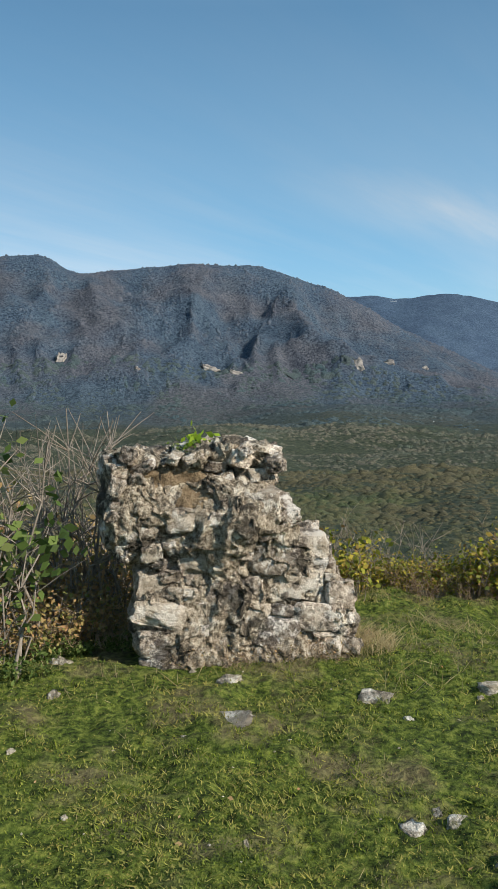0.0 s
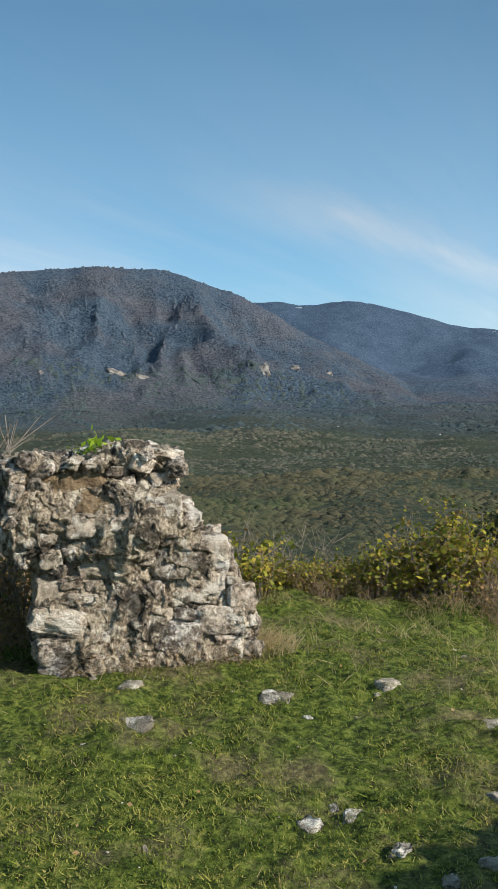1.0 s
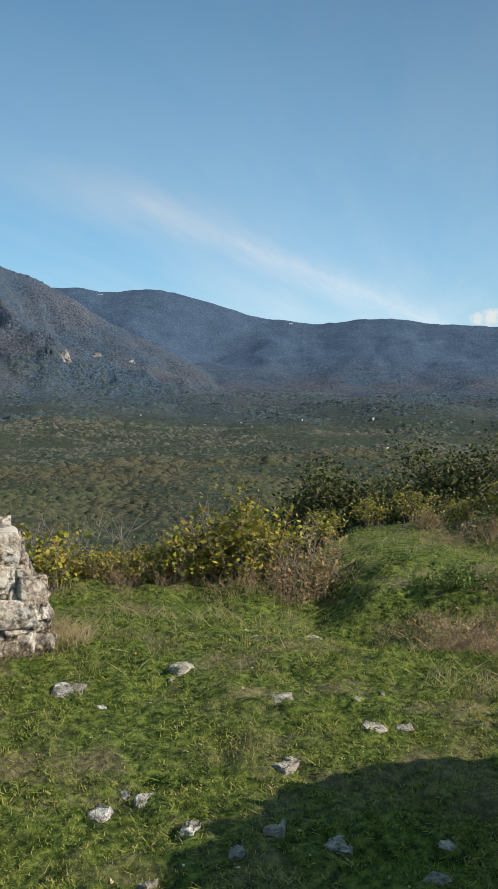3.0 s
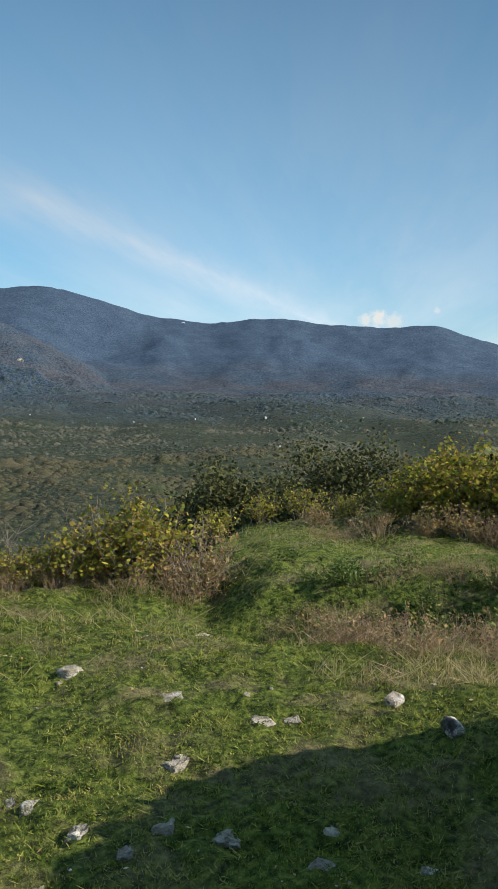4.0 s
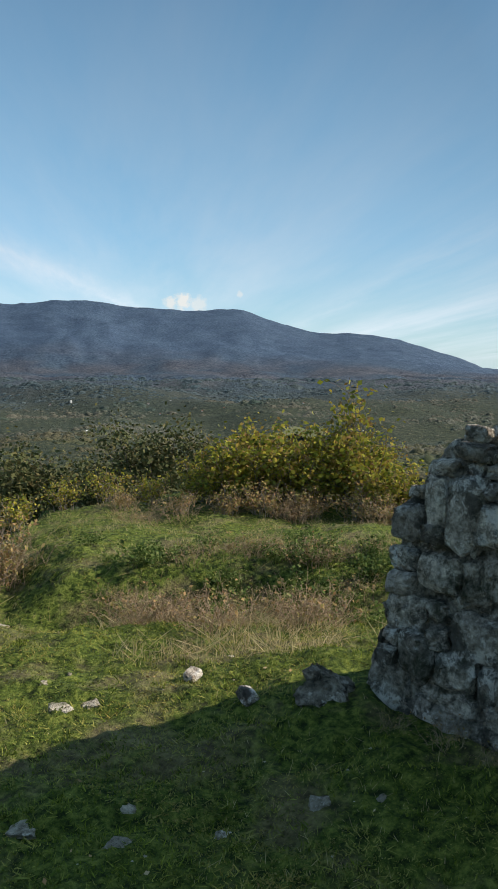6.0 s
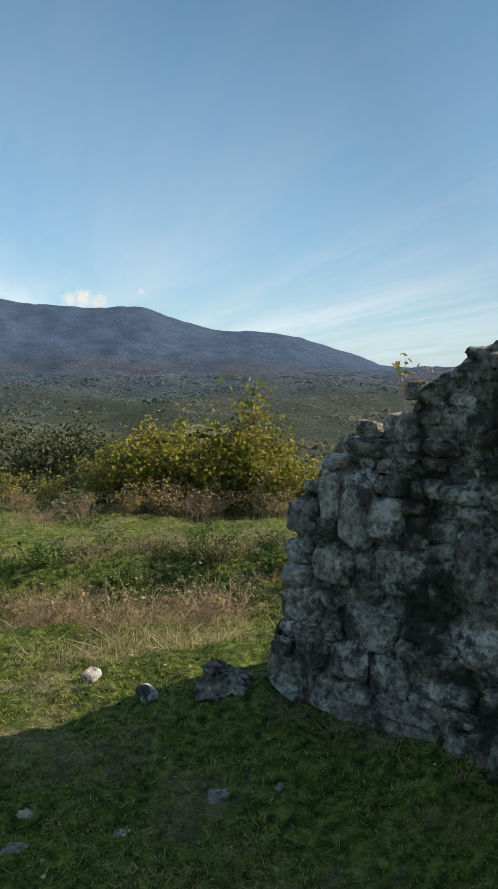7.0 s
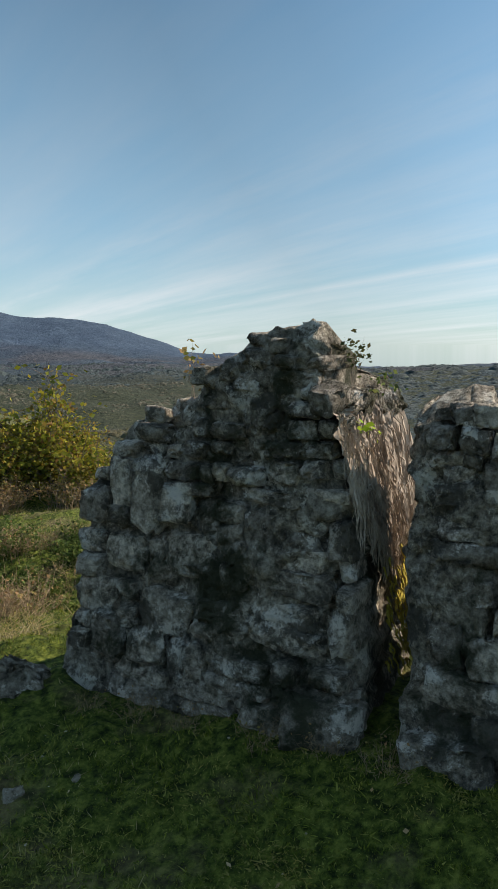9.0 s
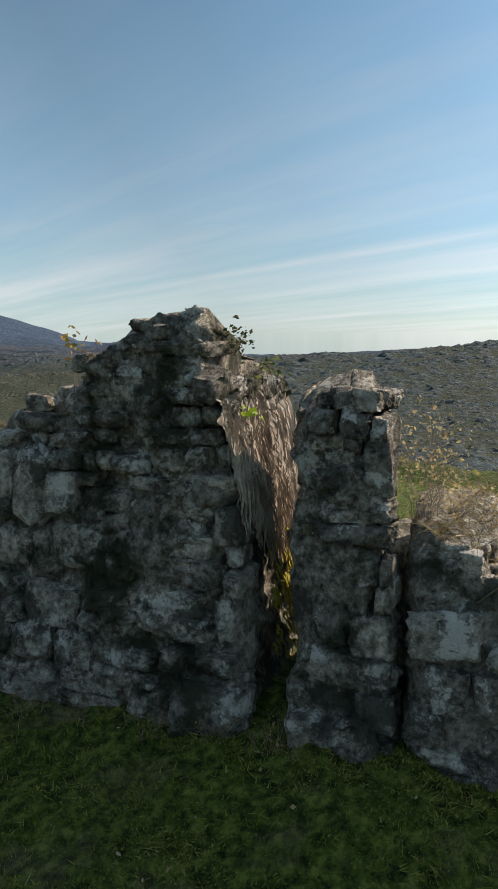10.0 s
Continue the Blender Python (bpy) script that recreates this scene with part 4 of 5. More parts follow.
def tube(s, pts, r0, r1, sides=4):
    """A tapered branch along points."""
    n = len(pts)
    vs, fs = [], []
    for k, p in enumerate(pts):
        a = Vector(pts[min(k + 1, n - 1)]) - Vector(pts[max(k - 1, 0)])
        a = a.normalized() if a.length > 1e-6 else Vector((0, 0, 1))
        e1 = a.orthogonal().normalized()
        e2 = a.cross(e1)
        r = r0 + (r1 - r0) * k / (n - 1)
        for q in range(sides):
            w = 2 * math.pi * q / sides
            vs.append(Vector(p) + e1 * (r * math.cos(w)) + e2 * (r * math.sin(w)))
    for k in range(n - 1):
        for q in range(sides):
            a, b = k * sides + q, k * sides + (q + 1) % sides
            fs.append((a, b, b + sides, a + sides))
    s.add(vs, fs)


make_wall()


# stones lying in the turf
def make_field_stones():
    rng = np.random.default_rng(33)
    stones = [(-1.09, 4.64, 0.13, 0.12), (-1.04, 4.23, 0.11, 0.13), (-1.06, 3.53, 0.05, 0.05), (0.7, 3.04, 0.07, 0.05), (0.75, 2.93, 0.1, 0.04),
              (0.57, 2.88, 0.12, 0.13), (0.63, 4.13, 0.18, 0.12), (-0.12, 4.4, 0.15, 0.06), (-0.11, 3.8, 0.26, 0.04), (1.25, 4.2, 0.15, 0.06),
              (0.85, 2.65, 0.1, 0.08), (0.96, 2.47, 0.11, 0.06), (1.13, 2.56, 0.11, 0.11), (1.32, 2.42, 0.16, 0.06), (1.85, 3.14, 0.14, 0.05),
              (2.0, 3.13, 0.09, 0.08), (1.58, 3.59, 0.15, 0.04), (1.36, 3.01, 0.14, 0.07), (2.21, 4.64, 0.16, 0.06), (0.64, 2.42, 0.09, 0.06),
              (1.51, 2.09, 0.11, 0.05), (1.65, 2.27, 0.06, 0.06), (2.19, 1.85, 0.08, 0.1), (1.82, 1.94, 0.07, 0.04)]
    small = [(rng.uniform(-1.2, 3.2), rng.uniform(1.6, 5.6), rng.uniform(0.03, 0.06), rng.uniform(0.02, 0.04)) for _ in range(16)]
    for x, y, w, h in stones + small:
        if x > 2.5 and y < 2.4:
            continue
        ob = new("field_stone", ROCKS["field"][rng.integers(0, 8)])
        ob.matrix_basis = pose(x, y, gz(x, y) - h * 0.26, rng.uniform(-15, 15), rng.uniform(-15, 15), rng.uniform(0, 180)) @ Matrix.Diagonal((w * 0.92, w * rng.uniform(0.55, 0.8), h * 1.0, 1))
        tagged(ob, "pale weathered limestone lump half sunk in short grass", "stone", "stones in the grass")
    ob = new("boulder", rock_mesh("boulder", 91, M_CORE, 60, 4, 3.2))
    ob.matrix_basis = pose(2.72, 2.33, gz(2.72, 2.33) + 0.0, 24, 20, 40) @ Matrix.Diagonal((0.17, 0.2, 0.16, 1))
    tagged(ob, "grey mossy boulder lying at the foot of the wall", "boulder")
    ob = new("boulder", rock_mesh("boulder", 93, M_PIER))
    ob.matrix_basis = pose(2.5, 2.6, gz(2.5, 2.6) + 0.01, 18, -14, 80) @ Matrix.Diagonal((0.12, 0.08, 0.06, 1))
    tagged(ob, "small grey stone at the edge of the wall's shadow", "stone", "stones in the grass")
    ob = new("boulder", rock_mesh("boulder", 95, M_PIER))
    ob.matrix_basis = pose(2.5, 3.02, gz(2.5, 3.02) + 0.02, 15, -24, 10) @ Matrix.Diagonal((0.09, 0.07, 0.07, 1))
    tagged(ob, "grey stone among dry grass stalks", "stone", "stones in the grass")


make_field_stones()


# shrubs, trees and grasses
def leaf(s, p, size, rng, droop=0.3):
    a = Vector(rng.normal(0, 1, 3))
    a.z = a.z * 0.6 - droop * 0.5
    a.normalize()
    b = a.cross(Vector(rng.normal(0, 1, 3))).normalized()
    p = Vector(p)
    s.add([p, p + a * size * 0.5 + b * size * 0.32, p + a * size, p + a * size * 0.5 - b * size * 0.32], [(0, 1, 2, 3)])


def shrub(name, seed, height, spread, stems, leaves, leaf_size, bark, foliage, label, twigs=5, lean=0.25, thin=1.0):
    """A thing with branches and foliage about its own foot."""
    rng = np.random.default_rng(seed)
    ob = thing(name, (0, 0, 0), label, "shrub")
    f = Soup()
    tips = []
    for _ in range(stems):
        b = Soup()
        a = rng.uniform(0, 2 * math.pi)
        foot = Vector((math.cos(a), math.sin(a), 0)) * rng.uniform(0, spread * 0.45)
        top = foot + Vector((math.cos(a) * spread * rng.uniform(0.1, 0.9), math.sin(a) * spread * rng.uniform(0.1, 0.9), height * rng.uniform(0.35, 1.0) ** 0.8))
        pts = []
        for k in range(7):
            t = k / 6
            p = foot.lerp(top, t) + Vector(rng.normal(0, 0.03 * height, 3)) * (t > 0)
            p.z -= lean * spread * t * t * rng.uniform(0, 0.6)
            pts.append(p)
        pts[0].z = -0.12
        r0 = rng.uniform(0.005, 0.01) * (0.6 + height * 0.5) * thin
        tube(b, pts, r0, r0 * 0.25, 4 if thin == 1.0 else 3)
        for k in range(twigs):
            i = int(rng.integers(2, 6))
            s0 = pts[i]
            way = Vector((rng.normal(0, 1), rng.normal(0, 1), rng.uniform(0.2, 1.4))).normalized() * height * rng.uniform(0.12, 0.35)
            mid = s0 + way * 0.5 + Vector(rng.normal(0, 0.015, 3))
            tube(b, [s0, mid, s0 + way], r0 * 0.5, r0 * 0.15, 3)
            tips += [mid, s0 + way, s0 + way * 0.75]
        tips += pts[3:]
        tagged(part("stem", b.mesh("stem", bark, True), ob), kind="stuff")
    for k in range(leaves):
        p = tips[int(rng.integers(0, len(tips)))] + Vector(rng.normal(0, 0.02 + 0.028 * height, 3))
        if p.z > 0.02:
            leaf(f, p, leaf_size * rng.uniform(0.6, 1.35), rng)
    if leaves:
        part("foliage", f.mesh("foliage", foliage), ob)
    return ob


def plant(proto, used, spots, rng):
    """Set copies of shrubs at bearing, distance and scale."""
    for n, (az, r, k) in enumerate(spots):
        x, y = -math.sin(radians(az)) * r, math.cos(radians(az)) * r
        ob = proto[n % len(proto)]
        m = pose(x, y, gz(x, y) - 0.02, 0, 0, rng.uniform(0, 360)) @ Matrix.Scale(k, 4)
        if id(ob) in used:
            c = copy_thing(ob, Matrix())
            c.matrix_basis = m
        else:
            used.add(id(ob))
            ob.matrix_basis = m


def make_shrubs():
    rng = np.random.default_rng(51)
    used = set()
    yellow = [shrub("yellowing_bush", 60 + i, 1.25, 0.55, 26, 1900, 0.085, M_BARK, M_LEAF_Y, "dense autumn bush with yellow and green leaves on the hill's brow", 6) for i in range(4)]
    plant(yellow, used, [(-38.5, 11.2, 0.55), (-40.2, 10.8, 0.7), (-41.8, 10.9, 0.85), (-43.3, 11.3, 0.72), (-45.0, 10.9, 0.8), (-46.6, 11.1, 0.75), (-48.2, 11.2, 0.88),
                         (-49.8, 11.0, 0.82), (-51.4, 10.6, 0.65), (-53.3, 10.5, 0.5), (-42.6, 12, 0.8), (-46, 12.0, 0.75), (-56, 11, 0.5), (-58.5, 10.8, 0.5)], rng)
    tall = [shrub("yellowing_bush", 66 + i, 1.9, 0.22, 7, 520, 0.09, M_BARK, M_LEAF_Y, "tall narrow autumn bush with bright yellow leaves", 8, 0.0) for i in range(2)]
    plant(tall, used, [(-49.1, 11.4, 0.92), (-48.5, 11.5, 0.7), (-44.2, 11.5, 0.6), (-41.4, 11.2, 0.66), (-46.3, 11.2, 0.58), (-51, 11.2, 0.55), (-20.4, 7.2, 0.45)], rng)
    bram = [shrub("bramble", 70 + i, 0.8, 0.5, 16, 640, 0.062, M_TWIG, M_LEAF_Y, "tangled bramble with yellow-green leaves at the edge of the slope", 6, 0.5) for i in range(3)]
    plant(bram, used, [(-16.5, 7.0, 0.7), (-18.2, 7.1, 0.85), (-19.8, 7.2, 0.95), (-21.4, 7.2, 0.9), (-22.8, 7.3, 0.75), (-14.5, 7.1, 0.6), (-17.4, 7.3, 0.8), (-20.6, 7.0, 0.7), (-6, 7.3, 0.6), (-15.5, 7.3, 0.6), (-11.5, 7.0, 0.45), (-9.5, 7.0, 0.45), (-13.5, 7.0, 0.5), (-7.5, 7.0, 0.5), (-12.5, 7.2, 0.6), (-10.5, 7.3, 0.55), (-8.5, 7.2, 0.6),
                       (-26, 9.6, 0.6), (-29, 10.5, 0.6), (-32, 10.8, 0.6), (-35, 11, 0.65), (-6.5, 6.6, 0.8), (5, 6.9, 0.9)], rng)
    brown = [shrub("browning_bush", 80 + i, 0.7, 0.5, 16, 620, 0.05, M_TWIG, M_LEAF_B, "low brown and green thicket of dying leaves", 6, 0.4) for i in range(3)]
    plant(brown, used, [(9.5, 5.3, 0.5), (12.5, 5.2, 0.6), (15.5, 5.1, 0.6), (17.5, 4.9, 0.6), (9, 5.9, 0.9), (11.5, 5.7, 1.0), (14, 5.6, 1.0), (16.5, 5.4, 1.1), (10, 6.6, 1.3), (13, 6.5, 1.4), (16, 6.4, 1.4), (19, 6.0, 1.3), (7, 6.4, 0.9),
                        (-40, 10.2, 0.6), (-43, 10.2, 0.7), (-46, 10.3, 0.65), (-49, 10.2, 0.7), (-52, 9.9, 0.6), (-37, 10.3, 0.5), (-33, 10.4, 0.4), (-24.5, 7.2, 0.8)], rng)
    bare = [shrub("bare_shrub", 90 + i, 1.7, 0.5, 7, 0, 0, M_TWIG, M_LEAF_B, "leafless shrub of pale thin upright stems", 7, 0.05) for i in range(3)]
    plant(bare, used, [(8.5, 6.0, 0.9), (10.8, 6.1, 1.05), (13.2, 5.9, 0.95), (15.8, 5.7, 1.0), (9.6, 5.6, 0.95), (12.0, 5.6, 1.0), (14.5, 5.5, 1.0), (16.6, 5.2, 0.9), (11.4, 5.3, 0.7), (-5, 7.0, 0.55), (-8, 7.4, 0.5), (-12, 7.4, 0.5), (-24.3, 7.0, 0.5), (-10, 7.1, 0.45), (-17, 7.0, 0.5)], rng)
    green = [shrub("green_bush", 100, 1.6, 0.4, 9, 330, 0.085, M_TWIG, M_LEAF_G, "thin bush with fresh green leaves beside bare stems", 4, 0.2)]
    plant(green, used, [(17.6, 4.8, 0.95)], rng)
    weeds = [shrub("weed_clump", 110 + i, 0.32, 0.25, 12, 260, 0.045, M_LEAF_G, M_LEAF_G, "clump of broad-leaved green weeds on the bank", 3) for i in range(3)]
    spots = []
    for _ in range(64):
        az = rng.uniform(-55, -31)
        spots.append((az, rng.uniform(5.4, 7.0), rng.uniform(0.25, 0.7)))
    spots += [(rng.uniform(-57, -34), rng.uniform(5.7, 6.6), rng.uniform(0.3, 1.0)) for _ in range(24)]
    spots += [(14, 4.9, 0.5), (12, 5.0, 0.5), (16, 4.6, 0.6), (9.5, 5.0, 0.4), (-66, 6, 1.0), (-84, 5.2, 1.2)]
    plant(weeds, used, spots, rng)
    tangle = [shrub("dry_tangle", 120 + i, 0.4, 0.35, 26, 60, 0.03, M_STALK, M_LEAF_B, "tangle of dry brown stalks at the foot of the bank", 5, 0.6, 0.5) for i in range(3)]
    spots = [(rng.uniform(-51, -33), rng.uniform(4.7, 6.0), rng.uniform(0.55, 1.0)) for _ in range(26)] + [(rng.uniform(-56, -32), rng.uniform(5.8, 6.7), rng.uniform(0.4, 0.8)) for _ in range(22)]
    spots += [(rng.uniform(-24, -5), rng.uniform(6.6, 7.2), rng.uniform(0.6, 1.0)) for _ in range(14)] + [(-24.6, 6.9, 1.5), (-25.2, 7.1, 1.5), (-24.2, 7.2, 1.4)]
    spots += [(rng.uniform(-54, -30), rng.uniform(9.8, 10.6), rng.uniform(0.8, 1.3)) for _ in range(16)] + [(-7.5, 5.2, 0.5), (-6.2, 4.75, 0.45), (1, 4.66, 0.5), (4, 4.68, 0.45), (-2, 4.7, 0.5), (6.5, 4.78, 0.5), (-4.3, 4.7, 0.4), (9, 5.1, 0.8), (11, 5.3, 1.0), (13.5, 5.2, 1.0)]
    # dry weeds along the foot of the ruined wall
    spots += [(-math.degrees(math.atan2(2.72, y)), math.hypot(2.72, y), k) for y, k in ((1.95, 0.3), (1.7, 0.4), (1.45, 0.32), (1.15, 0.42), (0.9, 0.34), (0.66, 0.4))]
    plant(tangle, used, spots, rng)


make_shrubs()


def tree(seed, height, label, slim=1.0):
    """A trunk, limbs and a full crown of leaf clumps set over and inside an uneven dome."""
    rng = np.random.default_rng(seed)
    ob = thing("tree", (0, 0, 0), label, "tree", "trees below the brow")
    b, f = Soup(), Soup()
    pts = [Vector((rng.normal(0, 0.06) * k, rng.normal(0, 0.06) * k, height * 0.75 * k / 6 - 0.3)) for k in range(7)]
    tube(b, pts, height * 0.022, height * 0.006, 6)
    for _ in range(95):
        a, e = rng.uniform(0, 6.28), rng.uniform(-0.5, 1.0)
        out = rng.uniform(0.6, 1.0) * (1 + 0.14 * math.sin(a * 3 + seed) + 0.1 * math.sin(a * 5))
        flat = math.sqrt(max(0.0, 1 - max(e, 0) ** 2))
        c = Vector((math.cos(a) * flat * out * height * 0.21 * slim, math.sin(a) * flat * out * height * 0.21 * slim, height * (0.62 + 0.32 * e * out)))
        if rng.random() < 0.3:
            root = pts[int(rng.integers(2, 7))]
            tube(b, [root, root.lerp(c, 0.5) + Vector(rng.normal(0, 0.15, 3)), c], height * 0.006, height * 0.0015, 4)
        size = height * rng.uniform(0.025, 0.042)
        for _ in range(190):
            leaf(f, c + Vector(rng.normal(0, size, 3)), rng.uniform(0.11, 0.19), rng)
    part("trunk", b.mesh("trunk", M_BARK, True), ob)
    part("crown", f.mesh("crown", M_LEAF_D), ob)
    return ob


def make_trees():
    rng = np.random.default_rng(77)
    proto = [tree(200 + i, 10.0, "dark leafy tree rising from the slope below the brow", k) for i, k in enumerate((0.7, 1.0, 1.3))]
    used = set()
    spots = [(-25.7, 30, -2.3), (-28.6, 32, -3.4), (-33.9, 29, -1.7), (-23.4, 33, -4.0), (-30.9, 33, -3.0), (-36.2, 31, -3.6), (-22.2, 34, -4.8), (-19.8, 36, -5.4)]
    for n, (az, r, top) in enumerate(spots):
        x, y = -math.sin(radians(az)) * r, math.cos(radians(az)) * r
        foot = gz(x, y)
        k = (top + 0.6 - foot) / 9.4
        ob = proto[n % 3]
        if n >= 3:
            ob = copy_thing(ob, Matrix())
        ob.matrix_basis = pose(x, y, foot, 0, 0, rng.uniform(0, 360)) @ Matrix.Scale(k, 4)


make_trees()


def blades(name, xy, height, width, lean, mat, label, rng, category="grass"):
    n = len(xy)
    z = relief(xy[:, 0], xy[:, 1])
    a = rng.uniform(0, 2 * np.pi, n)
    la = rng.uniform(0, 2 * np.pi, n)
    l = np.abs(rng.normal(0, lean, n)) * height
    foot = np.column_stack([xy, z - 0.005])
    side = np.column_stack([np.cos(a), np.sin(a), 0 * a]) * width[:, None] / 2
    tip = foot + np.column_stack([np.cos(la) * l, np.sin(la) * l, height])
    mid = foot * 0.45 + tip * 0.55 + np.column_stack([0 * a, 0 * a, height * 0.03])
    v = np.stack([foot - side, foot + side, tip, mid - side * 0.9], 1).reshape(-1, 3)
    f = (np.array([[0, 1, 3], [1, 2, 3]])[None] + (np.arange(n) * 4)[:, None, None]).reshape(-1, 3)
    return tagged(new(name, array_mesh(name, v, f, mat)), label, category, kind="stuff")


def sector_points(n, r1, r2, a1, a2, rng, power=1.0):
    r = r1 * (r2 / r1) ** rng.uniform(0, 1, n) if power == 1.0 else np.sqrt(rng.uniform(r1 * r1, r2 * r2, n))
    a = np.radians(rng.uniform(a1, a2, n))
    return np.column_stack([-np.sin(a) * r, np.cos(a) * r])


def off_masonry(xy):
    x, y = xy[:, 0], xy[:, 1]
    pier = (x > -0.72) & (x < 0.62) & (y > 4.74) & (y < 5.4)
    wall = (x > 2.84) & (x < 3.9) & (y < 2.12) & (y > -1.2)
    return xy[~(pier | wall)]


def make_grass():
    rng = np.random.default_rng(88)
    xy = off_masonry(sector_points(170000, 1.7, 11.5, -100, 26, rng))
    lush = fbm(xy[:, 0] * 1.4, xy[:, 1] * 1.4, 61, 3)
    patch = fbm(xy[:, 0] * 7.0, xy[:, 1] * 7.0, 63, 2)
    keep = rng.uniform(0, 1, len(xy)) < (0.2 + 1.1 * ss(0.35, 0.6, lush)) * (0.25 + 1.2 * ss(0.35, 0.6, patch))
    xy, lush, patch = xy[keep], lush[keep], patch[keep]
    h = rng.uniform(0.005, 0.024, len(xy)) * (0.3 + 0.8 * lush + 0.6 * patch)
    h = h * np.interp(np.hypot(xy[:, 0], xy[:, 1]), [1.8, 3.6], [0.6, 1.0])
    blades("grass", xy, h, rng.uniform(0.003, 0.007, len(xy)), 1.4, M_GRASS, "short green pasture grass over the hilltop", rng)
    tuft = off_masonry(sector_points(8200, 1.8, 9.5, -100, 24, rng))
    tuft = tuft[fbm(tuft[:, 0] * 1.4, tuft[:, 1] * 1.4, 61, 3) > 0.4]
    each = 18
    xy = np.repeat(tuft, each, 0) + rng.normal(0, 1, (len(tuft) * each, 2)) * np.repeat(rng.uniform(0.012, 0.045, len(tuft)), each)[:, None]
    h = np.repeat(0.01 + 0.026 * rng.uniform(0, 1, len(tuft)) ** 3, each) * rng.uniform(0.5, 1.1, len(xy))
    h = h * np.interp(np.hypot(xy[:, 0], xy[:, 1]), [1.8, 3.6], [0.5, 1.0])
    blades("grass_tufts", xy, h, rng.uniform(0.004, 0.009, len(xy)), 1.2, M_TUFT, "darker tufts of longer grass in the pasture", rng)
    # broad clover and plantain leaves lying nearly flat
    xy = off_masonry(sector_points(110000, 1.8, 8.5, -100, 24, rng))
    xy = xy[fbm(xy[:, 0] * 2.1, xy[:, 1] * 2.1, 67, 3) > 0.47]
    blades("clover", xy, rng.uniform(0.006, 0.016, len(xy)), rng.uniform(0.007, 0.014, len(xy)), 1.6, M_CLOVER, "small clover and weed leaves in the turf", rng)
    # dry stalks: on the bank, by the pier's foot and along the brow
    parts = [sector_points(2600, 4.2, 5.6, -50, -32, rng, 2), sector_points(2000, 5.8, 7.0, -24, -4, rng, 2),
             sector_points(2500, 9.3, 10.6, -52, -26, rng, 2), sector_points(900, 4.9, 5.4, -10, -6, rng, 2),
             sector_points(5200, 1.9, 8, -60, 20, rng), sector_points(4200, 6.3, 9.6, -56, -26, rng, 2)]
    dry = off_masonry(np.concatenate(parts))
    clump = fbm(dry[:, 0] * 2.3, dry[:, 1] * 2.3, 71, 2)
    dry = dry[clump > 0.45]
    r = np.hypot(dry[:, 0], dry[:, 1])
    h = rng.uniform(0.03, 0.12, len(dry))  * np.where(r < 4.2, 0.35, np.where(r > 6.3, 0.6, 1.0))
    blades("dry_grass", dry, h, rng.uniform(0.002, 0.0035, len(dry)), 1.0, M_DRY, "dry straw-coloured grass stalks", rng)


make_grass()


def sprig(name, at, height, stems, leaves, size, foliage, label, seed, spread=0.1):
    ob = shrub(name, seed, height, spread, stems, leaves, size, M_TWIG, foliage, label, 3, 0.1, 0.22)
    ob.location = at
    return tagged(ob, "", "plant")


sprig("leafy_weed", (3.92, 4.52, gz(3.92, 4.52)), 0.3, 6, 60, 0.075, M_LEAF_G, "broad-leaved pale green weed standing on the grassy bank", 311, 0.12)
sprig("leafy_sprig", (-0.29, 4.95, 1.22), 0.1, 4, 40, 0.055, M_LEAF_L, "bright lime-green seedling growing on top of the pier", 301)
sprig("leafy_sprig", (-0.42, 4.95, 1.19), 0.06, 5, 60, 0.035, M_LEAF_G, "low green weed growing on top of the pier", 302, 0.14)
sprig("sapling", (3.02, 1.62, 1.38), 0.24, 3, 40, 0.028, M_LEAF_B, "thin brown-leaved sapling rooted on the wall's crest", 303, 0.05)
sprig("sapling", (3.05, 1.53, 1.42), 0.13, 2, 18, 0.022, M_LEAF_B, "thin brown-leaved sapling rooted on the wall's crest", 304, 0.05)
sprig("wall_weed", (3.05, 0.96, 1.46), 0.15, 6, 90, 0.02, M_LEAF_D, "small dark green weed growing on the wall's crest", 305, 0.08)
sprig("wall_weed", (3.1, 0.86, 1.38), 0.1, 3, 40, 0.022, M_LEAF_G, "bright green weed growing on the wall's crest", 306, 0.08)
sprig("wall_weed", (2.84, 0.8, 1.25), 0.06, 3, 24, 0.03, M_LEAF_L, "bright green seedling growing in the wall's slot", 307, 0.05)
sprig("dry_weed", (3.15, 0.25, 0.9), 0.42, 30, 420, 0.016, M_DRY, "golden dry weeds standing against the broken wall end", 308, 0.12)
sprig("dry_weed", (3.3, 0.1, 0.85), 0.2, 30, 300, 0.016, M_DRY, "golden dry weeds standing against the broken wall end", 309, 0.25)
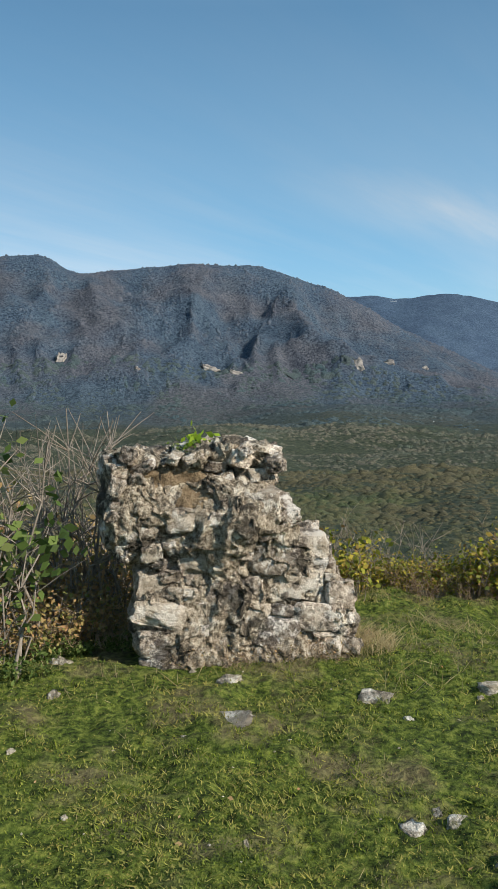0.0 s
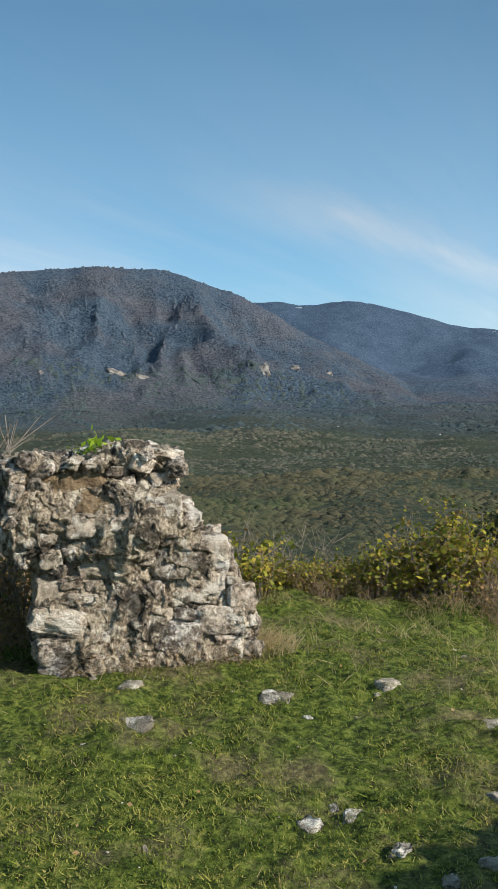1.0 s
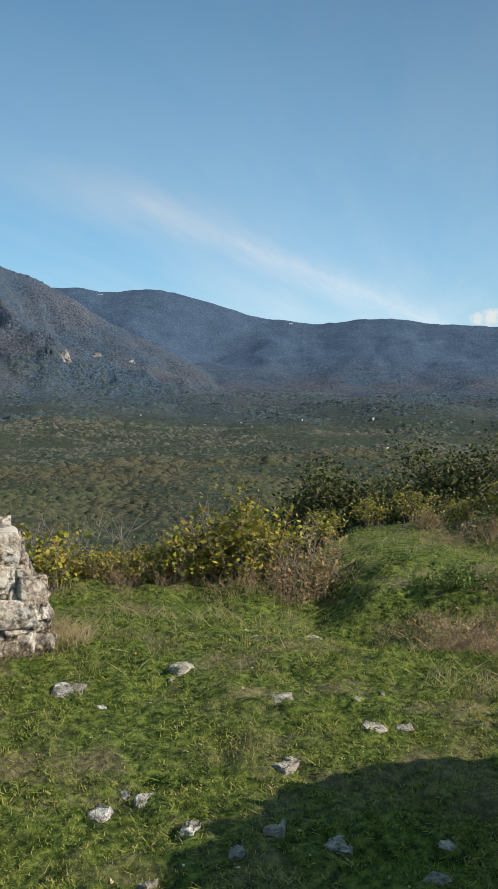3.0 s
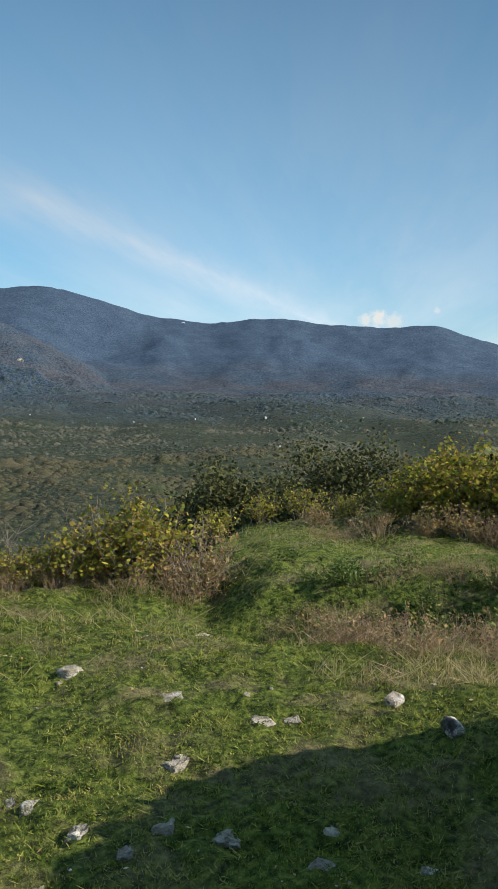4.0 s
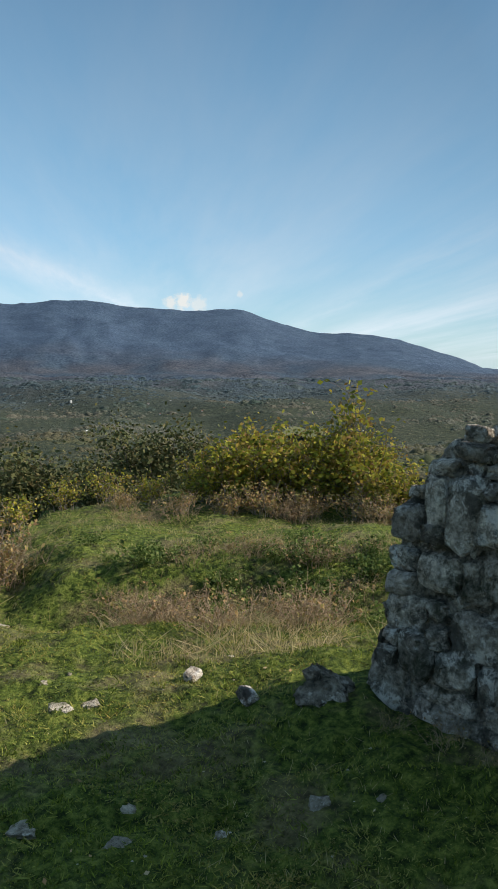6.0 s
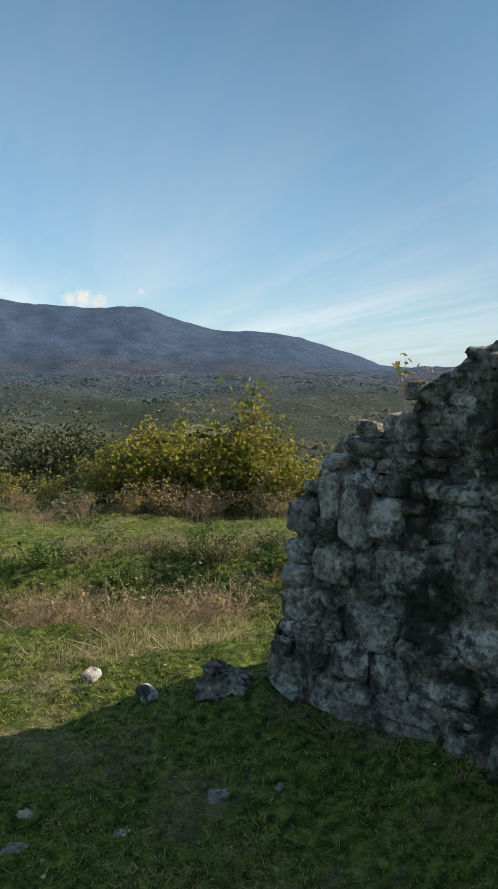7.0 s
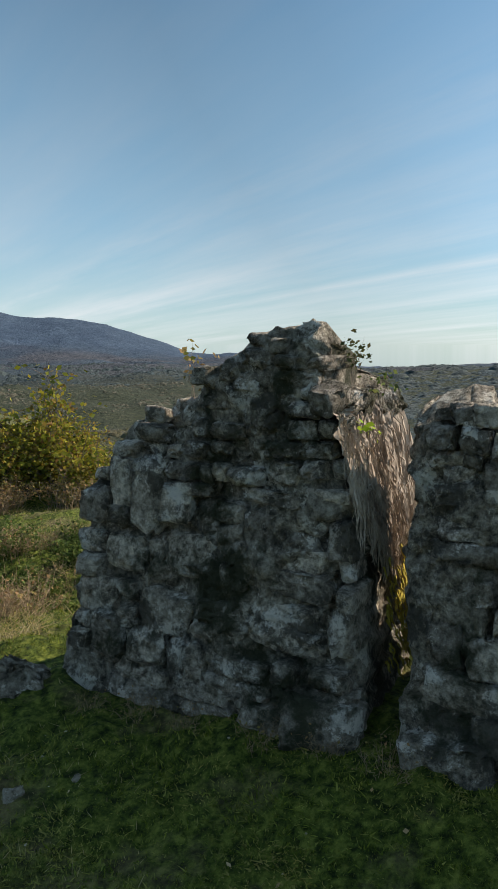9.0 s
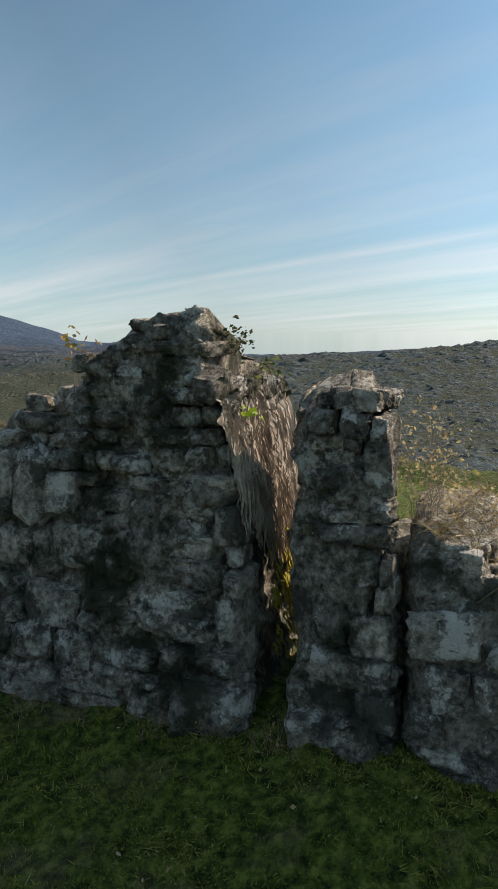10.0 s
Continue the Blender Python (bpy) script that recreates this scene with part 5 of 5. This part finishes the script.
sprig("wall_weed", (4.3, 0.05, 0.35), 0.62, 12, 200, 0.06, M_LEAF_G, "fresh green leafy weeds growing behind the low wall", 310, 0.35)


def make_straw():
    rng = np.random.default_rng(99)
    s = Soup()
    for _ in range(900):
        x, y = rng.uniform(2.9, 3.9), rng.uniform(-0.7, 0.2)
        z = 0.1 + np.interp(2.15 - y, *np.array(LOW_T).T) - 0.02
        a = rng.uniform(0, 6.28)
        l = rng.uniform(0.05, 0.16)
        tube(s, [(x, y, z), (x + math.cos(a) * l * 0.5, y + math.sin(a) * l * 0.5, z + rng.uniform(0.01, 0.06)), (x + math.cos(a) * l, y + math.sin(a) * l, z + rng.uniform(0, 0.06))], 0.002, 0.001, 3)
    tagged(new("straw", s.mesh("straw", M_DRY)), "dry straw and moss lying on the low wall top", "grass", kind="stuff")


make_straw()
make_far()


def make_litter():
    rng = np.random.default_rng(140)
    f, c = Soup(), Soup()
    for p in off_masonry(sector_points(160, 1.9, 7.0, -95, 20, rng)):
        z = gz(p[0], p[1]) + 0.012
        leaf(f, (p[0], p[1], z), rng.uniform(0.014, 0.03), rng, 0.0)
    for p in off_masonry(sector_points(120, 1.9, 6.5, -95, 20, rng)):
        z = gz(p[0], p[1])
        k = rng.uniform(0.004, 0.01)
        ring = [(p[0] + k * math.cos(a) * rng.uniform(0.6, 1.2), p[1] + k * math.sin(a) * rng.uniform(0.6, 1.2), z) for a in (0, 1.25, 2.5, 3.8, 5.0)]
        c.add(ring + [(p[0] + rng.normal(0, k * 0.3), p[1] + rng.normal(0, k * 0.3), z + k * 0.5)], [(i, (i + 1) % 5, 5) for i in range(5)])
    tagged(new("fallen_leaves", f.mesh("fallen_leaves", M_LITTER)), "scattered dry brown leaves lying in the grass", "leaves", kind="stuff")
    tagged(new("stone_chips", c.mesh("stone_chips", M_FIELD)), "small white limestone chips strewn through the turf", "stones", kind="stuff")


M_LITTER = blend_material("fallen_leaf", [(0.3, 0.16, 0.07), (0.45, 0.3, 0.15), (0.6, 0.5, 0.34)], island=True, subsurf=0.2)
make_litter()
